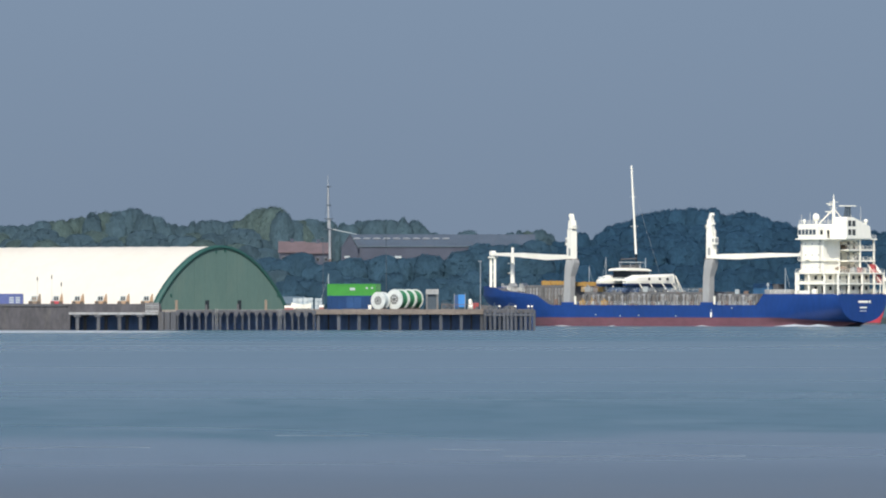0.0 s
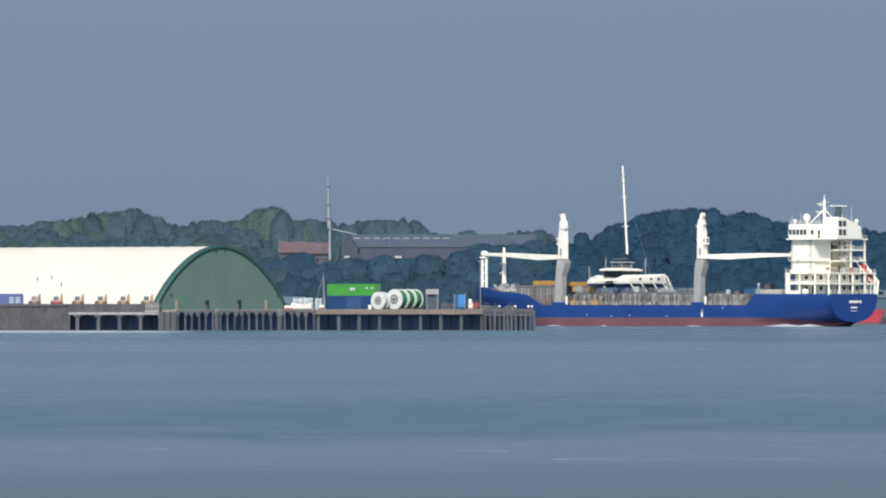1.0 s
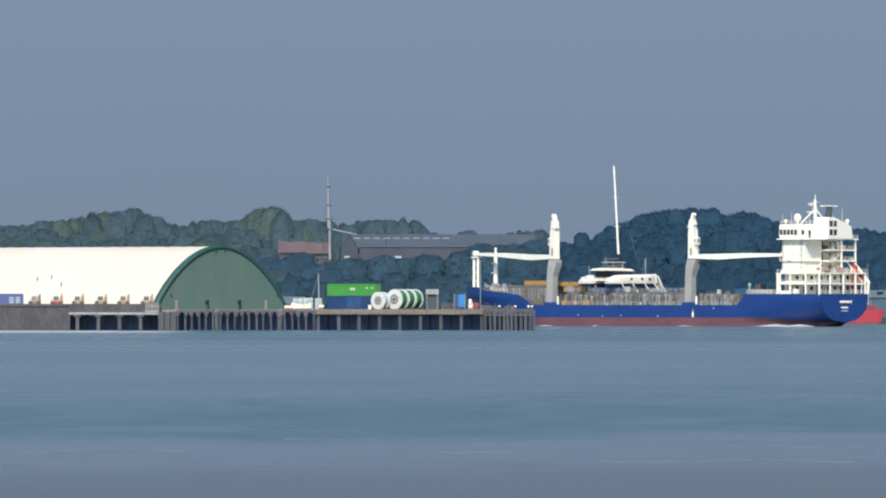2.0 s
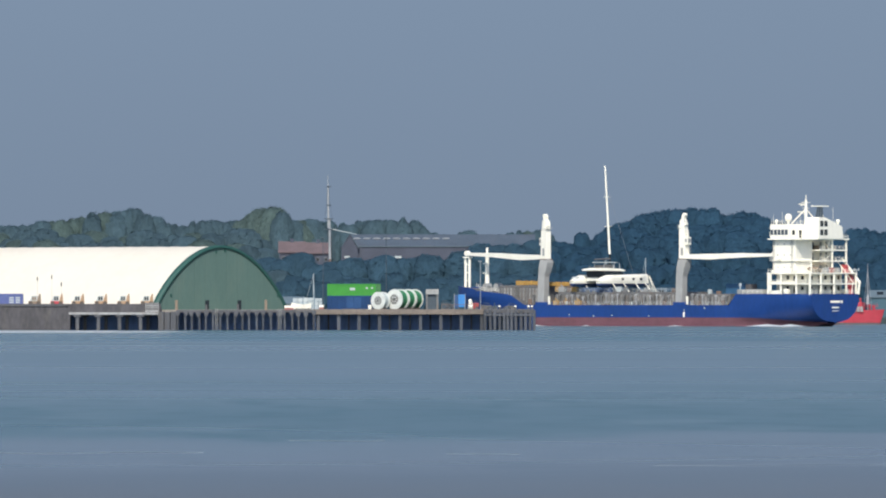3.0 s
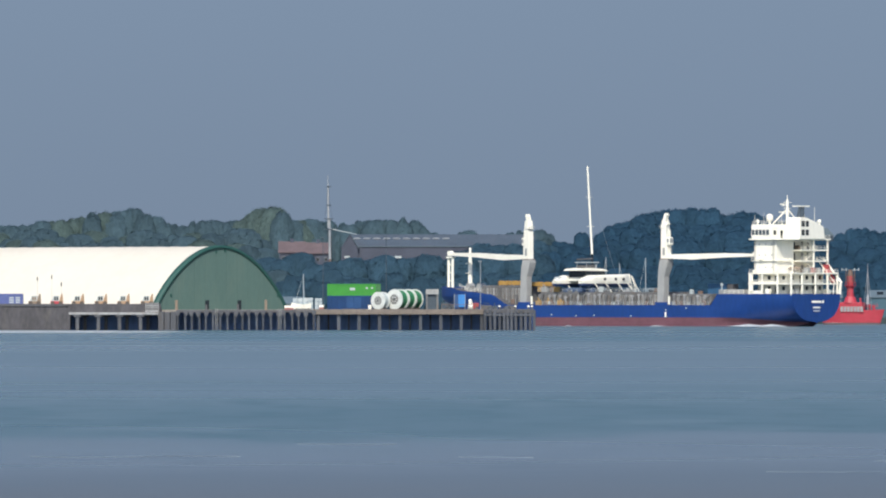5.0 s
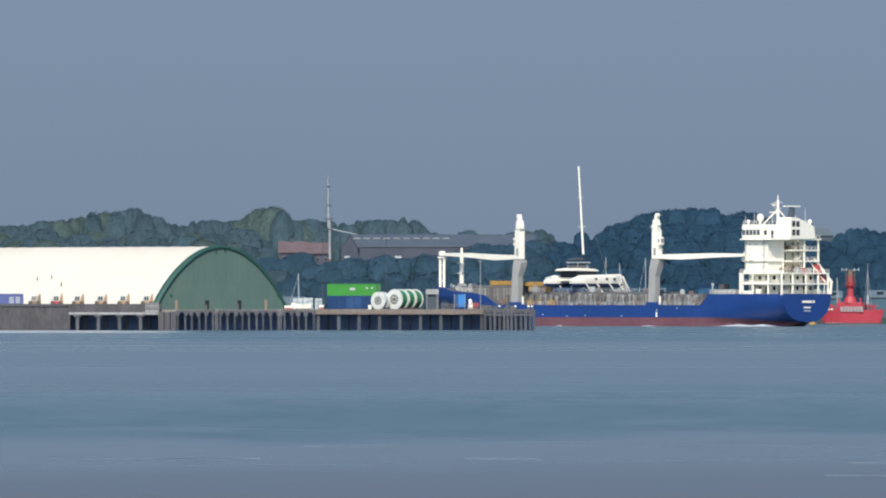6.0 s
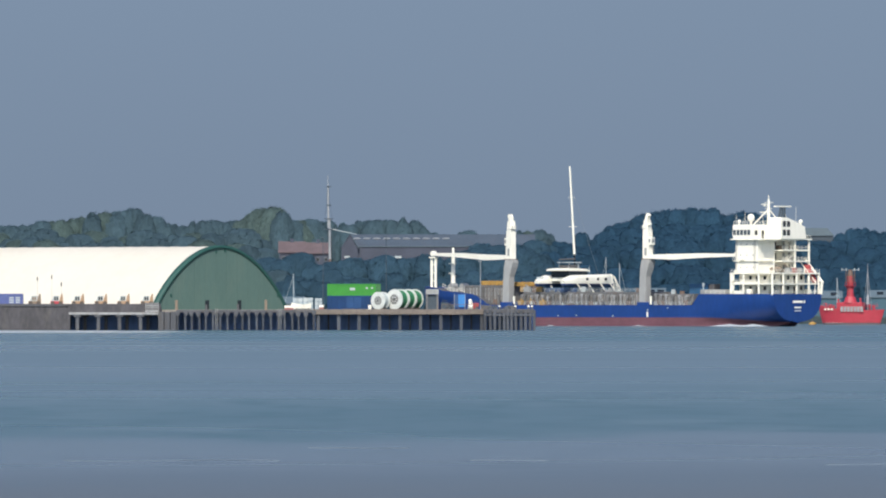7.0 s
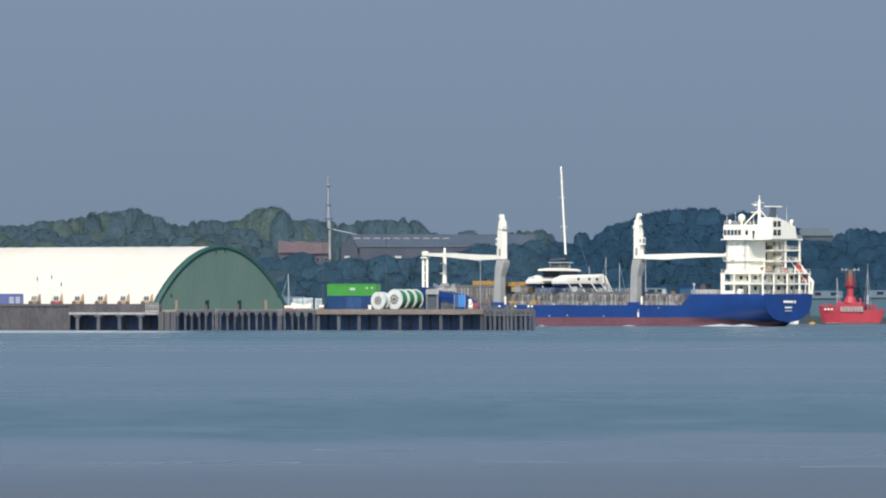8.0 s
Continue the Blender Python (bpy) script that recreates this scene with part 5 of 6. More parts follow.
def make_yacht(t):
    """The catamaran carried athwart the hatch, its bows to starboard. It is lashed down and rides as part of the deck load."""
    m = pose(72.6, 0, 0)
    def shell(lower):
        bm = B()
        for x in (-4.3, 4.3):
            rings = []
            for k in range(25):
                f = k / 24
                y = 10.3 - 20.2 * f
                w = 1.35 * min(1, 0.5 + f * 2.6) * (1.0 if f < 0.6 else max(0.3, 1 - ((f - 0.6) / 0.4) ** 3.2))
                top = 11.7 + 1.2 * min(1.0, f * 5.0) ** 0.7 + 0.4 * f
                keel = 9.6 + 1.0 * max(0, 0.2 - f) * 5
                rake = 0.35 * max(0.0, f - 0.85) / 0.15
                if lower:
                    prof = [(-w * 0.94, 10.85), (-w * 0.78, 10.5), (-w * 0.45, 10.15), (0, keel + 0.3), (w * 0.45, 10.15), (w * 0.78, 10.5), (w * 0.94, 10.85)]
                else:
                    prof = [(-w * 0.62, top), (-w * 0.9, top - 0.18), (-w * 1.04, top - 0.6), (-w * 1.05, 11.5), (-w * 0.96, 10.86),
                            (w * 0.96, 10.86), (w * 1.05, 11.5), (w * 1.04, top - 0.6), (w * 0.9, top - 0.18), (w * 0.62, top)]
                rings.append([bm.verts.new((x + a, y - rake * (z - 10.8) / -2.4, z)) for a, z in prof])
            k0 = len(rings[0])
            for p, q in zip(rings, rings[1:]):
                for k in range(k0):
                    bm.faces.new((p[k], p[(k + 1) % k0], q[(k + 1) % k0], q[k]))
            bm.faces.new(rings[0])
            bm.faces.new(rings[-1])
        return bm
    y = part("catamaran", shell(False), M_WHITE, t, "white sailing catamaran chocked athwart the hatch", m=m)
    part("antifouled_bottom", shell(True), M_NAVY, y, "dark blue antifouled bottom")
    bm = B()
    for a in (-0.34, 0.34):
        ball(bm, (4.3 + a * 1.6, 8.3, 12.25), 0.42, 2, (0.8, 3.4, 0.8))
    box(bm, 4.0, 4.6, 5.9, 9.9, 11.95, 12.2, 0.05)
    part("tender", bm, M_PALE, y, "small pale inflatable tender", smooth=True)
    bm = B()
    box(bm, -4.2, 4.2, -5.0, 6.0, 11.4, 12.5, 0.3)
    part("bridgedeck", bm, M_WHITE, y)
    bm = B()
    prism(bm, [(-2.4, 12.45), (-1.4, 14.2), (6.2, 14.2), (6.2, 12.45)], -2.9, 2.9, "x")
    bmesh.ops.bevel(bm, geom=bm.edges[:], offset=0.15, segments=2, affect="EDGES")
    part("saloon_glass", bm, M_DARK, y, "dark wrap-round saloon windows")
    bm = B()
    prism(bm, [(-2.6, 14.15), (-1.2, 14.6), (4.0, 14.85), (7.2, 14.62), (8.0, 14.3), (7.9, 14.1), (-2.5, 14.0)], -3.1, 3.1, "x")
    bmesh.ops.bevel(bm, geom=bm.edges[:], offset=0.1, segments=2, affect="EDGES")
    part("coachroof", bm, M_WHITE, y)
    bm = B()
    prism(bm, [(-0.9, 16.15), (0.2, 16.4), (4.6, 16.4), (5.1, 16.25), (4.6, 16.18)], -1.9, 1.9, "x")
    part("hardtop", bm, M_PALE, y, "thin grey hardtop over the helm")
    for a in (-1.6, 1.6):
        for b in (0.2, 4.3):
            bm = B()
            cyl(bm, (a, b + 0.3, 14.75), (a, b, 16.25), 0.07, None, 6)
            part("hardtop_leg", bm, M_STEEL, y)
    bm = B()
    box(bm, -1.7, 1.7, 0.8, 4.4, 14.8, 15.65, 0.25)
    part("helm_seat", bm, M_DECK, y)
    bm = B()
    box(bm, -1.2, 1.2, -0.4, 0.5, 14.75, 15.75, 0.15)
    part("helm_console", bm, M_PALE, y)
    bm = B()
    cyl(bm, (0.0, 0.2, 18.4), (0, 2.1, 41.0), 0.3, 0.22, 10)
    mast = part("mast", bm, M_WHITE, y, "tall white raked mast")
    bm = B()
    cyl(bm, (0.0, -0.1, 14.7), (0, 0.2, 18.4), 0.27, 0.26, 10)
    part("mast_foot", bm, M_DARK, mast, "dark mast foot under the boom")
    bm = B()
    cyl(bm, (-1.2, 0.8, 25.5), (1.2, 0.8, 25.5), 0.06, None, 6)
    cyl(bm, (-1.0, 1.43, 33.0), (1.0, 1.43, 33.0), 0.06, None, 6)
    part("spreader", bm, M_WHITE, mast)
    bm = B()
    cyl(bm, (0, -9.6, 13.2), (0, 1.72, 36.5), 0.025, None, 5)
    part("forestay", bm, M_STEEL, mast)
    bm = B()
    cyl(bm, (0, 0.1, 17.2), (0, 6.4, 17.0), 0.26, 0.18, 8)
    part("boom", bm, M_DECK, mast)
    for yy in (-5.6, -2.4, 2.0):
        bm = B()
        box(bm, -5.78, -5.6, yy - 0.42, yy + 0.42, 11.7, 12.3, 0.04)
        part("hull_window", bm, M_DARK, y)
    for yy in (-7.5, -3.5, 1.5, 6.0):
        for x in (-5.2, 4.0):
            bm = B()
            cyl(bm, (x - 0.3, yy, 11.0), (x - 1.0, yy - 1.8, 8.5), 0.16, None, 6)
            part("chock_leg", bm, M_WHITE, y)
    for x in (-5.0, -3.9):
        for dy in (0.0, 0.9):
            bm = B()
            cyl(bm, (x, -9.6 - 0.3 * dy, 12.8), (x - 0.3, -11.6 - dy, 8.6), 0.14, None, 6)
            part("chock_leg", bm, M_WHITE, y)
    for yy in (-6.0, 0.0, 6.0):
        bm = B()
        box(bm, -5.4, 5.4, yy - 0.25, yy + 0.25, 8.65, 9.8, 0.05)
        part("cradle", bm, M_NAVY, y)


ship = make_ship()
make_deckhouse(ship)
make_crane(ship, 87.4, 7.9, True, (118.3, 2.1, 18.7))
make_crane(ship, 42.3, 7.9, False, (13.9, 7.0, 18.2))
make_deck_gear(ship)
make_yacht(ship)


def make_wake():
    """White water that the stern drags along, and waterline patches painting reflections of cranes and mast."""
    t = thing("wake", "thin white wake and painted reflections along the ship's waterline", "wake")
    rnd = random.Random(4)
    # Last three patches stand in for reflections of the cranes and yacht mast.
    for x, y, lx, ly in ((13.0, 11.2, 6.5, 1.8), (7.0, 9.4, 5, 1.8), (42.5, 11.3, 2.4, 0.8), (71.5, 11.2, 1.2, 0.6), (88.0, 11.0, 2.6, 0.8)):
        bm = B()
        ring = []
        for k in range(28):
            a = k / 28 * 6.2832
            r = 1 + 0.35 * noise.noise((3 * math.cos(a), 3 * math.sin(a), x))
            ring.append(bm.verts.new((x + lx * r * math.cos(a), y + ly * r * math.sin(a), WATER + 0.03)))
        c = bm.verts.new((x, y, WATER + (0.6 if x < 20 else 0.25)))
        for k in range(28):
            bm.faces.new((ring[k], ring[(k + 1) % 28], c))
        part("foam_patch", bm, M_FOAM_GLINT, t, smooth=True)
    return t


wake = make_wake()


# ---------------------------------------------------------------- craft on the water
def make_lightship():
    t = thing("lightship", "moored red light vessel with lantern tower", "ship", pose(110.6, 2746, WATER, 0, 0, 180 - 22))
    L, W = 19.0, 5.2

    def rows(lo, hi):
        bm = B()
        rings = []
        for k in range(37):
            f = k / 36
            x = -L / 2 + L * f
            w = W / 2 * (max(0.02, 1 - (abs(2 * f - 1.0)) ** 2.2) ** 0.75)
            sheer = 3.9 + 1.2 * max(0, 2 * f - 0.9) ** 2 + 0.3 * max(0, 0.9 - 2 * f) ** 2
            a, b = lo(sheer), hi(sheer)
            rings.append([bm.verts.new((x * (0.86 + 0.14 * max(-0.2, min(1.0, z / 4.5))), s * w * (0.82 + 0.18 * max(0, z) / 5), z)) for s, z in ((1, b), (1, (a + b) / 2), (1, a), (-1, a), (-1, (a + b) / 2), (-1, b))])
        for p, q in zip(rings, rings[1:]):
            for k in range(5):
                bm.faces.new((p[k], p[k + 1], q[k + 1], q[k]))
        bm.faces.new(rings[0])
        bm.faces.new(rings[-1])
        return bm
    part("hull", rows(lambda s: 0.55, lambda s: s), M_RED, t, "red painted hull")
    part("boot_top", rows(lambda s: -1, lambda s: 0.5), M_DECK, t, smooth=True)
    bm = B()
    box(bm, -6.5, 6.5, -1.5, 1.5, 3.2, 3.6)
    part("deck", bm, M_RED, t)
    bm = B()
    box(bm, -3.4, 3.8, -1.5, 1.5, 3.5, 6.0, 0.15)
    part("deckhouse", bm, M_RED, t)
    bm = B()
    cyl(bm, (0.4, 0, 5.9), (0.4, 0, 7.6), 1.9, 1.25, 16)
    cyl(bm, (0.4, 0, 7.6), (0.4, 0, 9.7), 0.95, 0.85, 16)
    cyl(bm, (0.4, 0, 9.7), (0.4, 0, 10.5), 0.9, 1.35, 16)
    cyl(bm, (0.4, 0, 10.5), (0.4, 0, 10.65), 1.6, None, 16)
    tower = part("lantern_tower", bm, M_RED, t, "red tapered lantern tower")
    bm = B()
    cyl(bm, (0.4, 0, 10.65), (0.4, 0, 13.2), 0.9, None, 12)
    part("lantern", bm, M_LIFEBOAT, tower)
    bm = B()
    for k in range(8):
        a = k * math.pi / 4
        cyl(bm, (0.4 + 1.3 * math.cos(a), 1.3 * math.sin(a), 11.2), (0.4 + 1.25 * math.cos(a), 1.25 * math.sin(a), 14.6), 0.09, None, 5)
    cyl(bm, (0.4, 0, 13.0), (0.4, 0, 14.9), 0.9, 0.5, 10)
    part("lantern_cage", bm, M_RUSTY, tower)
    rail("gallery_rail", [(0.4 + 1.5 * math.cos(k * math.pi / 4), 1.5 * math.sin(k * math.pi / 4), 10.65) for k in range(9)], tower, M_RED, 0.9, 1.2)
    bm = B()
    for y in (-0.2, 0.2):
        cyl(bm, (0.4 + y, 1.0, 6.0), (0.4 + y, 0.95, 10.6), 0.05, None, 5)
    part("tower_ladder", bm, M_RUSTY, tower)
    for x, y, w, h in ((-6.4, 0.0, 0.6, 1.2), (-5.6, 1.0, 0.3, 1.5), (-3.0, 1.2, 0.35, 3.2), (3.4, 1.0, 0.35, 2.9), (5.0, 0.6, 0.5, 1.1), (6.2, 0.0, 0.7, 1.3), (7.2, 0.4, 0.25, 1.9)):
        bm = B()
        cyl(bm, (x, y, 3.4), (x, y, 3.6 + h), w * 0.8, w * 0.6, 10)
        cyl(bm, (x, y, 3.6 + h), (x + 0.2, y, 3.9 + h), w, w * 0.7, 10)
        part("deck_vent", bm, M_RED, t, smooth=False)
    bm = B()
    cyl(bm, (-2.0, 0, 14.8), (2.8, 0, 14.8), 0.07, None, 5)
    for x in (-2.0, -0.8, 1.6, 2.8):
        cyl(bm, (x, 0, 14.6), (x, 0, 15.3), 0.12, None, 6)
    part("aerial_bar", bm, M_PALE, tower)
    bm = B()
    cyl(bm, (-4.6, 0, 3.5), (-4.6, 0, 16.4), 0.16, 0.06, 8)
    for s in (-1, 1):
        cyl(bm, (-4.6 + 0.9 * s, 0.5 * s, 5), (-4.6, 0, 14.5), 0.05, None, 5)
    cyl(bm, (-4.6, 0, 5.5), (-4.6, 0, 8.0), 0.5, 0.3, 8)
    part("mast", bm, M_STEEL, t)
    bm = B()
    for k in range(7):
        x = -4.2 + 0.95 * k
        box(bm, x, x + 0.75, 2.62, 2.76, 3.5, 4.9, 0.03)
    part("rescue_netting", bm, M_GREY, t, "grey netting frame on the side")
    for x in (5.9, 6.9, 4.9):
        bm = B()
        box(bm, x - 0.25, x + 0.25, 2.1, 2.32, 3.95, 4.4)
        part("name_bar", bm, M_WHITE, t, m=pose(0, -0.15 * (x - 4.9), 0))
    rail("railing", [(-8, 1.6, 4.6), (-4, 2.3, 4.3)], t, M_RED)
    rail("railing", [(3.2, 2.3, 4.3), (7.6, 1.6, 4.8)], t, M_RED)


def make_sailing_yacht(name, label, m, mast_h, L=9.0, sail=False, group=""):
    t = thing(name, label, "yacht", m, group=group)
    bm = B()
    rings = []
    for k in range(11):
        f = k / 10
        w = L * 0.16 * max(0.05, 1 - abs(2 * f - 0.8) ** 2.4 * 0.8) * (1 if f < 0.97 else 0.2)
        rings.append([bm.verts.new((-L / 2 + L * f, y, z)) for y, z in ((w, 1.1 + 0.2 * f), (w * 0.8, 0.2), (0, -0.5), (-w * 0.8, 0.2), (-w, 1.1 + 0.2 * f))])
    for p, q in zip(rings, rings[1:]):
        for k in range(5):
            bm.faces.new((p[k], p[(k + 1) % 5], q[(k + 1) % 5], q[k]))
    bm.faces.new(rings[0])
    bm.faces.new(rings[-1])
    part("hull", bm, M_WHITE, t, smooth=True)
    bm = B()
    box(bm, -1.5, 2.2, -0.8, 0.8, 1.1, 1.75, 0.15)
    part("cabin", bm, M_WHITE, t)
    bm = B()
    cyl(bm, (0.8, 0, 1.0), (0.8, 0, mast_h), 0.11, 0.08, 8)
    mast = part("mast", bm, M_PALE, t)
    bm = B()
    cyl(bm, (0.8, -0.9, mast_h * 0.62), (0.8, 0.9, mast_h * 0.62), 0.05, None, 5)
    part("spreader", bm, M_PALE, mast)
    bm = B()
    cyl(bm, (0.8, 0, 2.2), (-3.0, 0, 2.2), 0.12, None, 6)
    part("boom", bm, M_PALE, mast)
    bm = B()
    cyl(bm, (L / 2 - 0.2, 0, 1.3), (0.8, 0, mast_h - 0.4), 0.03, None, 5)
    part("forestay", bm, M_PALE, mast)
    if sail:
        bm = B()
        rows = []
        for k in range(9):
            f = k / 8
            z = 2.4 + (mast_h - 2.8) * f
            rows.append([bm.verts.new((0.75 - 0.7 * (1 - f) * u, 0.35 * math.sin(u * 3.14) * (1 - f), z)) for u in (0, 0.25, 0.5, 0.75, 1)])
        for p, q in zip(rows, rows[1:]):
            for k in range(4):
                bm.faces.new((p[k], p[k + 1], q[k + 1], q[k]))
        sm = part("mainsail", bm, M_SAIL, mast, "narrow grey furled mainsail", smooth=True)
        th = sm.modifiers.new("cloth", "SOLIDIFY")
        th.thickness = 0.02
    return t


def make_craft():
    for x, h, a in ((39.3, 15.9, 20), (45.4, 18.3, 200), (47.6, 16.7, 15), (56.3, 18.2, 190), (93.0, 15.5, 10), (107.3, 12.8, 30)):
        make_sailing_yacht("moored_yacht", "moored white sailing yacht with bare mast", pose(x, 2780, WATER, 0, 0, a), h, 9.0 if x < 100 else 5.5, group="moored yachts")
    t = thing("mooring_buoy", "small yellow mooring buoy afloat", "buoy", pose(99.2, 2725, WATER))
    bm = B()
    ball(bm, (0, 0, 0.25), 0.75, 2, (1.4, 1.0, 0.8))
    part("float", bm, M_YELLOW, t, smooth=True)
    bm = B()
    cyl(bm, (0, 0, 0.7), (0, 0, 1.2), 0.12)
    part("ring_post", bm, M_RUSTY, t)


make_lightship()
make_craft()
sailboat = make_sailing_yacht("sailing_yacht", "white sailing yacht under way with pale sail", pose(-28.4, 2500, WATER, 0, 0, 180), 13.2, sail=True)


# ---------------------------------------------------------------- plant and clutter along the quay
def make_dumper(x, red=False, faded=False):
    t = thing("site_dumper", "red and orange site dumper with glazed cab" if red else "sun-faded tan site dumper with open cab" if faded else "orange site dumper with glazed cab", "vehicle", pose(x, 2249.0, 5.1) @ Matrix.Diagonal((1.1, 1.1, 1.34, 1)), group="dumpers along the quay")
    c = M_RED if red else M_TAN if faded else M_ORANGE
    bm = B()
    box(bm, -1.25, 1.25, -0.9, 0.9, 0.35, 0.85, 0.08)
    part("chassis", bm, c, t)
    bm = B()
    prism(bm, [(-1.0, 0.8), (0.4, 0.8), (0.42, 1.72), (-0.6, 1.72)], -0.75, 0.75, "y")
    cab = part("cab", bm, M_PALE, t)
    bm = B()
    box(bm, -0.5, -0.15, -0.79, -0.74, 0.95, 1.55)
    box(bm, -0.03, 0.3, -0.79, -0.74, 0.95, 1.55)
    part("cab_window", bm, M_TAN if faded else M_DARK, cab)
    bm = B()
    prism(bm, [(0.45, 0.7), (1.25, 0.7), (1.2, 1.4), (1.12, 2.05), (0.98, 2.05), (0.7, 1.5)], -0.95, 0.95, "y")
    part("skip", bm, c if not red else M_ORANGE, t, "orange tipping skip")
    bm = B()
    cyl(bm, (0, -0.18, 0), (0, 0.18, 0), 0.42, None, 18)
    w = part("wheel", bm, M_TYRE, t, m=pose(-0.8, -0.8, 0.42))
    for p in ((0.8, -0.8), (-0.8, 0.8), (0.8, 0.8)):
        again(w, pose(p[0], p[1], 0.42))


def post(name, label, x, y, z, h, r, material, lamp=False):
    t = thing(name, label, "post", pose(x, y, z))
    bm = B()
    cyl(bm, (0, 0, 0), (0, 0, h), r, r * 0.7, 8)
    part("pole", bm, material, t)
    if lamp:
        bm = B()
        box(bm, -0.5, 0.3, -0.2, 0.2, h, h + 0.2, 0.05)
        part("lamp_head", bm, material, t)
    return t


def make_clutter():
    Y, Z = 2245.0, 4.36
    t = container("shipping_container", "faded blue shipping container with white panels", M_CBLUE, 6.06, pose(-99.2, Y + 3.2, 5.1), 2.75)
    for x in (3.6, 5.0):
        bm = B()
        for k in range(3):
            box(bm, x - 0.5, x + 0.5, -0.09, -0.05, 0.7 + 0.5 * k, 1.0 + 0.5 * k)
        part("logo_bar", bm, M_PALE, t)
    for i, x in enumerate((-90.5, -85.6, -80.9, -75.8, -70.8, -65.6)):
        make_dumper(x, i == 1, i == 0)
    for x, y, z, h in ((-90.0, 2251.5, 5.1, 6.7), (-86.8, 2251.5, 5.1, 7.1), (-84.7, 2251.5, 5.1, 5.5)):
        t = post("lamp_post", "thin grey lamp post with short dark floodlight on the quay", x, y, z, h, 0.04, M_STEEL)
        bm = B()
        box(bm, -0.13, 0.13, -0.2, 0.05, h - 1.1, h - 0.2, 0.04)
        part("floodlight", bm, M_DECK, t)
    # orange and dark marker posts before the shed
    for x, c, h, w in ((-59.0, M_TAN, 2.1, 0.3), (-39.2, M_TAN, 2.2, 0.28), (-52.4, M_DECK, 1.1, 0.22), (-45.4, M_DECK, 1.2, 0.22)):
        t = thing("fender_post", "short orange mooring post before the shed" if c is M_TAN else "short dark mooring post before the shed", "post", pose(x, Y + 1.0, 4.2), group="posts along the jetty")
        bm = B()
        box(bm, -w, w, -w, w, 0, h, 0.08)
        part("shaft", bm, c, t)
        bm = B()
        box(bm, -w - 0.08, w + 0.08, -w - 0.08, w + 0.08, h, h + 0.12, 0.03)
        part("cap", bm, c, t)
    t = thing("fence", "pale grey slatted fence at the quay corner", "fence", pose(-64.4, Y + 0.5, 3.74))
    for k in range(5):
        bm = B()
        box(bm, -1.5, 1.5, -0.04, 0.04, 0.1 + 0.42 * k, 0.42 + 0.42 * k, 0.02)
        part("slat", bm, M_STANCH, t)
    for x in (-1.4, 0.0, 1.4):
        bm = B()
        box(bm, x - 0.07, x + 0.07, 0.04, 0.18, 0, 2.2)
        part("post", bm, M_PED, t)
    for x in (-50.1, -36.0):
        t = thing("quay_ladder", "pale steel ladder down the jetty face", "ladder", pose(x, Y - 0.5, 0), group="ladders on the jetty")
        for a in (-0.22, 0.22):
            bm = B()
            cyl(bm, (a, 0, -1.0), (a, 0, 4.6), 0.05, None, 6)
            part("stile", bm, M_PED, t)
        for k in range(14):
            bm = B()
            cyl(bm, (-0.22, 0, -0.6 + 0.36 * k), (0.22, 0, -0.6 + 0.36 * k), 0.03, None, 5)
            part("rung", bm, M_PED, t)
    # pale stacked bales and a boat on the yard
    rnd = random.Random(9)
    for i, (x, w, h, c) in enumerate(((-32.2, 2.2, 2.5, M_PALE), (-29.9, 2.2, 2.6, M_WHITE), (-27.6, 1.6, 2.5, M_PALE))):
        t = thing("stacked_crates", "stack of pale wrapped crates", "crates", pose(x, Y + 4.5, Z), group="crates on the jetty")
        for k in range(3):
            for j in range(2):
                bm = B()
                box(bm, -w / 2 + j * w / 2 + 0.03, -w / 2 + (j + 1) * w / 2 - 0.03, -0.9, 0.9, h * k / 3 + 0.03, h * (k + 1) / 3 - 0.02, 0.05)
                part("crate", bm, M_CRATE if (k + j + i) % 3 else M_PALE, t)
    t = thing("work_boat", "small pale work boat standing on the jetty", "boat", pose(-31.0, Y + 2.2, Z))
    bm = B()
    rings = [[bm.verts.new(p) for p in ((x, w, 1.1 + 0.15 * abs(x)), (x, w * 0.7, 0.2), (x, -w * 0.7, 0.2), (x, -w, 1.1 + 0.15 * abs(x)))] for x, w in ((-2.6, 0.08), (-1.5, 0.65), (0, 0.85), (1.8, 0.75))]
    for p, q in zip(rings, rings[1:]):
        for k in range(4):
            bm.faces.new((p[k], p[(k + 1) % 4], q[(k + 1) % 4], q[k]))
    bm.faces.new(rings[0])
    bm.faces.new(rings[-1])
    part("hull", bm, M_WHITE, t)
    bm = B()
    for x in (-1.4, 1.2):
        box(bm, x - 0.15, x + 0.15, -0.8, 0.8, 0, 0.3)
    part("chock", bm, M_TIMBER, t)
    for x in (-34.6, -26.9, -33.6):
        t = thing("barrier", "red and white plastic barrier", "barrier", pose(x, Y + 1.0, Z if x > -28.5 else 4.25), group="barriers on the jetty")
        for k in range(2):
            bm = B()
            box(bm, -0.5, 0.5, -0.15, 0.15, 0.5 * k, 0.5 * k + 0.48, 0.05)
            part("panel", bm, M_BARRIER if k == 0 else M_WHITE, t)
    t = thing("white_drum", "small white drum beside the containers", "drum", pose(-16.2, Y + 1.2, Z))
    bm = B()
    cyl(bm, (0, 0, 0), (0, 0, 1.0), 0.38, None, 16)
    part("body", bm, M_WHITE, t)
    # grey plant housing with dark doorway
    t = thing("plant_housing", "grey steel plant housing, its open doorway filled by a shade-dark block", "machine", pose(-2.4, Y + 4.0, Z))
    for a in (-1.4, 0.95):
        bm = B()
        box(bm, a, a + 0.45, -1.2, 1.2, 0, 4.2, 0.04)
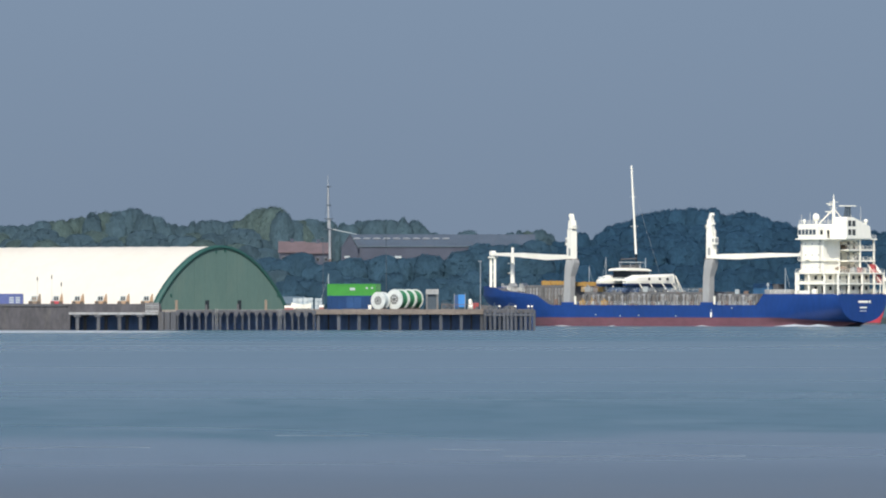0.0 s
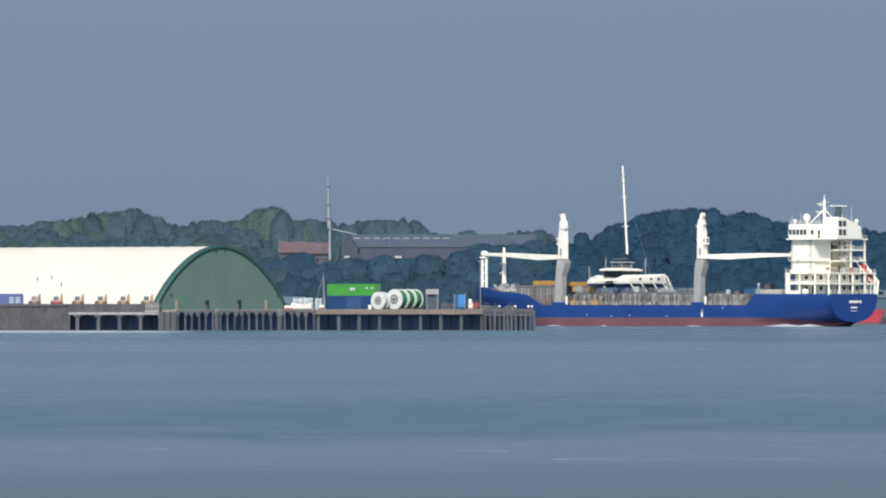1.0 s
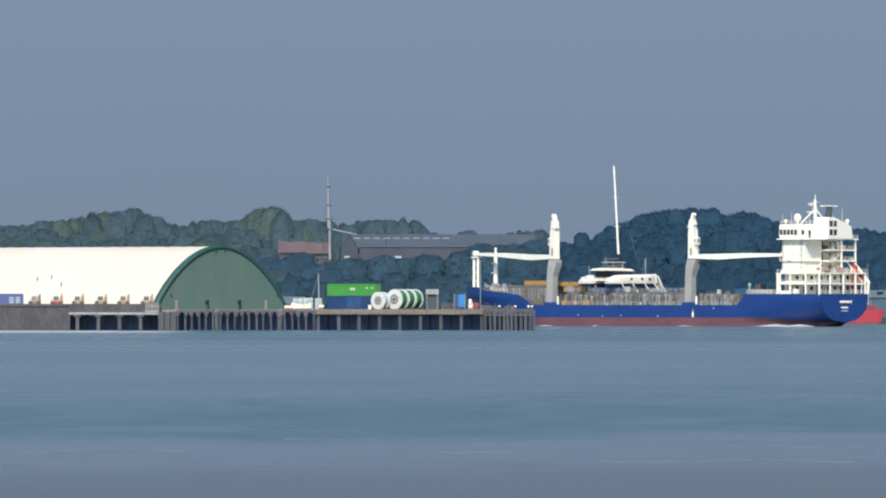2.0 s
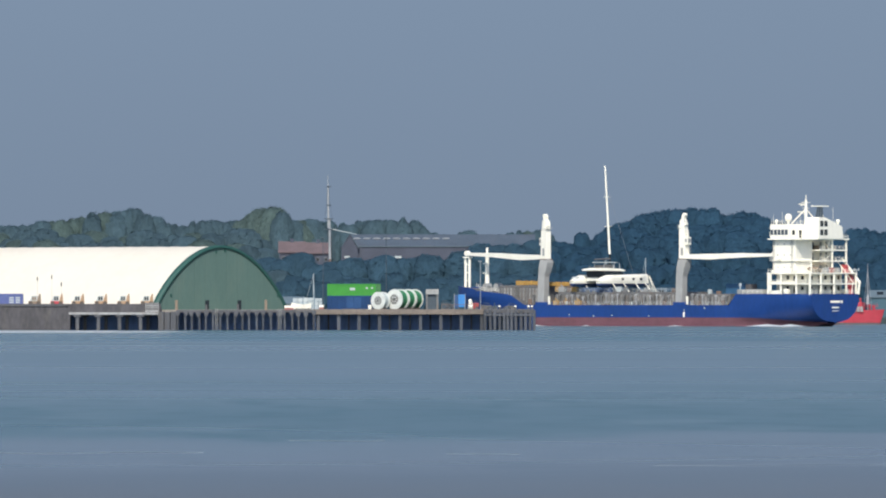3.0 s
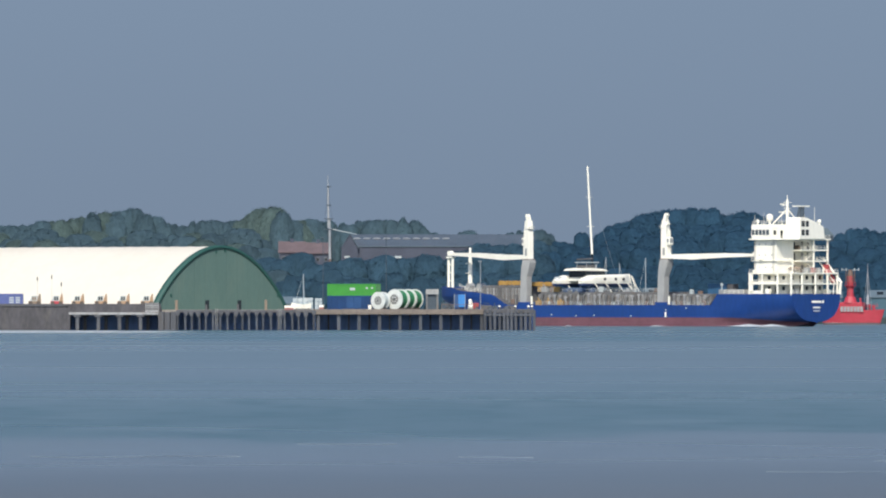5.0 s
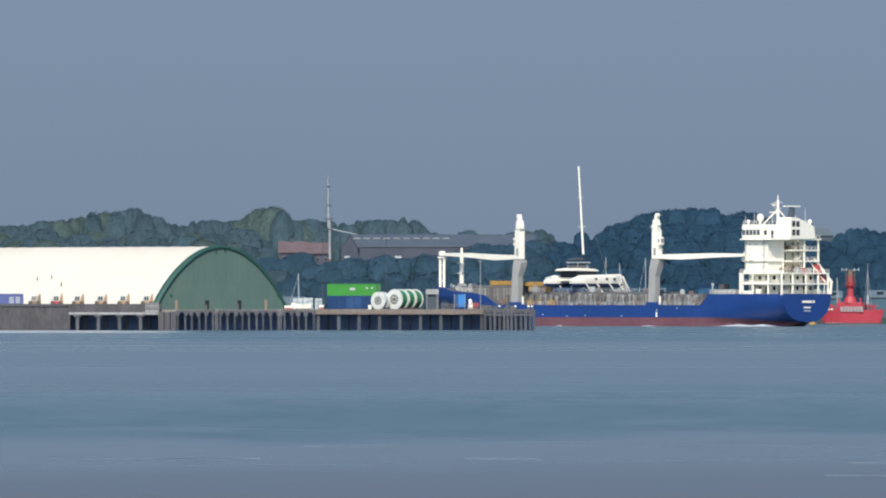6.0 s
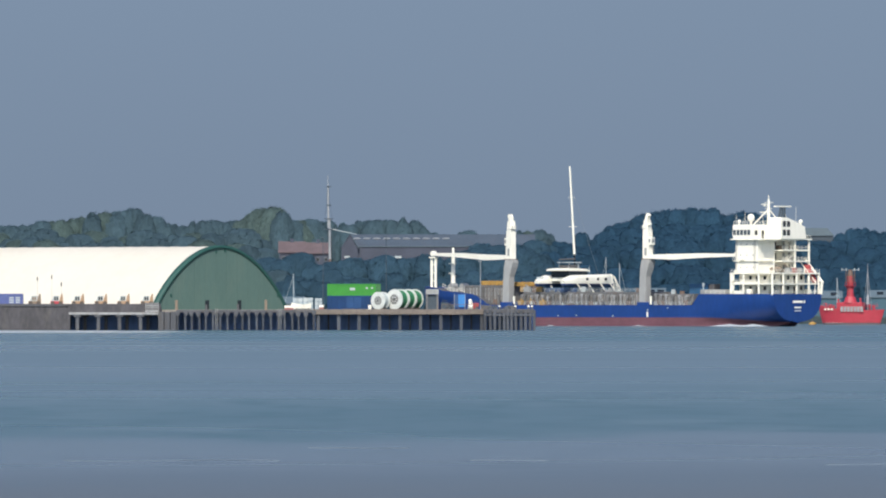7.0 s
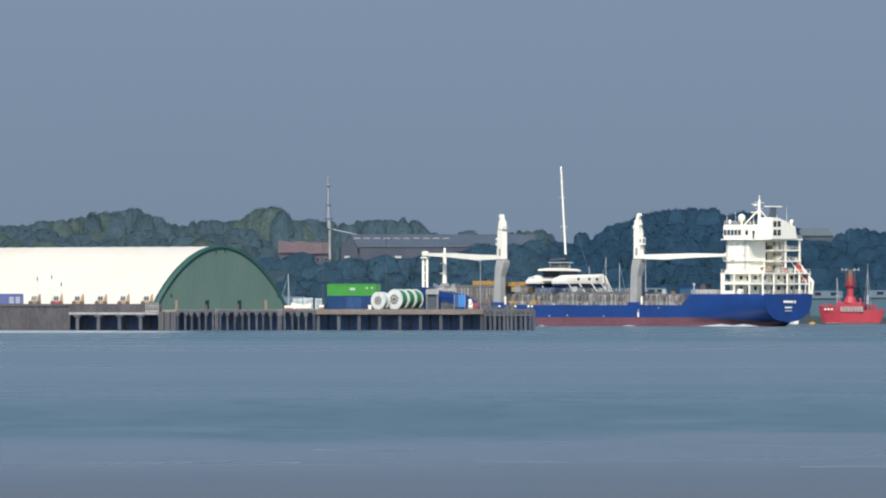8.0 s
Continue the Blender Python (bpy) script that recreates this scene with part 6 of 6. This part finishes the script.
        part("side_wall", bm, M_COAM, t)
    bm = B()
    box(bm, -1.42, 1.42, -1.22, 1.22, 3.35, 4.5, 0.05)
    part("top", bm, M_GREY, t)
    # Slate-dark block stands in for the shade inside the opening.
    bm = B()
    box(bm, -0.93, 0.93, -0.6, 1.1, 0.05, 3.3)
    part("doorway", bm, M_SLATE, t)
    # bright blue tank box, white sack, rail and cables at the head of the jetty
    t = thing("blue_box", "bright blue panelled box on legs", "box", pose(3.7, Y + 3.5, Z))
    bm = B()
    box(bm, -0.35, 1.15, -0.9, 0.9, 0.5, 3.3, 0.08)
    part("body", bm, M_SKYBLUE, t)
    bm = B()
    box(bm, -1.15, -0.37, -0.7, 0.9, 0.3, 3.2, 0.06)
    part("end_cabinet", bm, M_NAVYPALE, t, "darker blue left end of the box")
    for z in (1.2, 2.1, 3.0):
        bm = B()
        box(bm, -0.3, 1.1, -0.95, -0.91, z, z + 0.08)
        part("panel_rib", bm, M_SKYBLUE, t)
    bm = B()
    for x in (-1.2, 1.2):
        for y in (-0.9, 0.9):
            cyl(bm, (x, y, 0), (x, y, 3.5), 0.08, None, 6)
    part("frame", bm, M_STEEL, t)
    t = thing("bulk_bag", "white bulk bag tied at the top", "bag", pose(6.05, Y + 2.5, Z))
    bm = B()
    cyl(bm, (0, 0, 0), (0.1, 0, 1.3), 0.62, 0.5, 12)
    cyl(bm, (0.1, 0, 1.3), (-0.15, 0, 2.3), 0.5, 0.25, 12)
    part("bag", bm, M_WHITE, t, smooth=True)
    post("lamp_post", "slim grey lamp post at the jetty head", 8.3, Y + 3, Z, 10.6, 0.09, M_STEEL, True)
    for x, h in ((-26.6, 16.5), (-12.6, 16.8)):
        post("lamp_post", "tall dark lamp post behind the jetty", x, 2251.0, 3.6, h, 0.1, M_SLATE, True)
    for x in (12.5, 18.9, 19.7, 16.0):
        t = thing("bollard", "small white topped mooring bollard", "bollard", pose(x, Y + 1.0, 4.45), group="bollards")
        bm = B()
        cyl(bm, (0, 0, 0), (0, 0, 0.5), 0.2, 0.16)
        part("stem", bm, M_DECK, t)
        bm = B()
        cyl(bm, (0, 0, 0.5), (0, 0, 0.8), 0.3, 0.25)
        part("head", bm, M_WHITE, t)
    for x, w in ((10.5, 1.6), (13.9, 2.2), (1.2, 1.5), (7.4, 1.0)):
        t = thing("rope_heap", "heap of dark rope and gear", "rope", pose(x, Y + 2.2, 4.4))
        for k in range(3):
            bm = B()
            cyl(bm, (0.1 * k, 0, 0.22 * k), (0.1 * k, 0, 0.22 * k + 0.2), w * (0.55 - 0.1 * k), None, 14)
            part("coil", bm, M_DECK if k != 1 else M_SLATE, t)
    for x, y, w, h, c, lab in ((0.4, 4.6, 0.9, 1.5, M_SLATE, "dark steel waste skip"), (1.9, 5.2, 0.6, 1.1, M_SLATE, "dark steel cable drum stand"), (9.6, 4.0, 1.2, 0.9, M_DECK, "dark pallet of ropes"),
                               (15.2, 4.4, 1.1, 0.8, M_DECK, "dark pallet of ropes"), (7.2, 5.0, 0.7, 1.4, M_LIFEBOAT, "small faded red pump unit"), (11.6, 3.4, 0.5, 0.8, M_SLATE, "dark steel mooring winch")):
        t = thing("quay_equipment", lab + " on the jetty head", "equipment", pose(x, Y + y, 4.4))
        bm = B()
        box(bm, -w, w, -0.6, 0.6, 0.12, h, 0.08)
        part("body", bm, c, t)
        bm = B()
        box(bm, -w, w, -0.65, -0.35, 0, 0.14)
        box(bm, -w, w, 0.35, 0.65, 0, 0.14)
        part("skid", bm, M_TIMBER, t)
        bm = B()
        cyl(bm, (-w * 0.5, 0, h - 0.02), (-w * 0.5, 0, h + 0.5), 0.07, None, 8)
        cyl(bm, (-w * 0.5, 0, h + 0.5), (w * 0.6, 0, h + 0.35), 0.06, None, 8)
        part("handle", bm, M_SLATE, t)
    t = thing("guard_rail", "rusty guard rail along the jetty head", "railing", pose(0, Y + 1.2, Z))
    for i in range(8):
        bm = B()
        cyl(bm, (-0.3 + 1.25 * i, 0, 0), (-0.3 + 1.25 * i, 0, 1.1), 0.05, None, 6)
        part("post", bm, M_RUSTY, t)
    bm = B()
    cyl(bm, (-0.3, 0, 1.1), (8.45, 0, 1.1), 0.05, None, 6)
    part("rail", bm, M_RUSTY, t)


make_clutter()


# Bright reflection below the quay, painted as a pale sheet sized for the view.
def make_sheen():
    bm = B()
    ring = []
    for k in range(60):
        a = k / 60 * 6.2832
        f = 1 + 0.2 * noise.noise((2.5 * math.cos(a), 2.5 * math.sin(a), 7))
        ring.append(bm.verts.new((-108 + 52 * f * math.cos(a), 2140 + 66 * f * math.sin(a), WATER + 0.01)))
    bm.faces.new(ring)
    solid("water_slick", bm, M_SHEEN, "pale sheet painting a bright reflection on the water below the quay", "water", kind="structure")


make_sheen()


# ---------------------------------------------------------------- slow crests on the near water
def make_crest(length, width):
    bm = B()
    prev = None
    for k in range(25):
        f = k / 24
        x = (f - 0.5) * length
        w = width * math.sin(math.pi * f) ** 1.6 * max(0.05, 0.55 + 1.0 * noise.noise((x * 0.5, length, 0))) + 0.01
        o = 3.2 * noise.noise((x * 0.22, 3 + length, 0))
        row = [bm.verts.new(p) for p in ((x, o - w, WATER + 0.005), (x, o, WATER + 0.03), (x, o + w, WATER + 0.005))]
        if prev:
            for a in (0, 1):
                bm.faces.new((prev[a], row[a], row[a + 1], prev[a + 1]))
        prev = row
    return solid("wave_crest", bm, M_CREST, "thin pale crest on the calm water", "wave", pose(0, 400, 0), group="wave crests", smooth=True)


crests = [make_crest(l, w) for l, w in ((9.0, 0.6), (10.4, 0.55), (8.0, 0.6), (4.6, 0.4), (3.2, 0.3))]


def motions():
    rows = [(0.0, pose(105.6, 2549.6, -0.18, 0, 0, 180 - 39.4)), (4.0, pose(96.5, 2557.3, -0.18, 0, 0, 180 - 39.7)), (8.0, pose(87.3, 2565.0, -0.18, 0, 0, 180 - 40.0))]
    walk(ship, rows)
    walk(wake, [(t, pose(0, 0, 0.18) @ m) for t, m in rows])
    walk(sailboat, [(0.0, pose(-27.4, 2500, WATER, 0, 0, 180)), (8.0, pose(-37.3, 2500, WATER, 0, 0, 180))])
    for ob, x0, y0, x1, y1 in zip(crests, (-17.8, 7.8, 28.0, -6.0, 1.0), (461, 435, 446, 500, 455), (-10.4, 23.8, 18.4, -3.5, 3.0), (418, 372, 408, 452, 420)):
        walk(ob, [(0.0, pose(x0, y0, 0)), (8.0, pose(x1, y1, 0))])


motions()
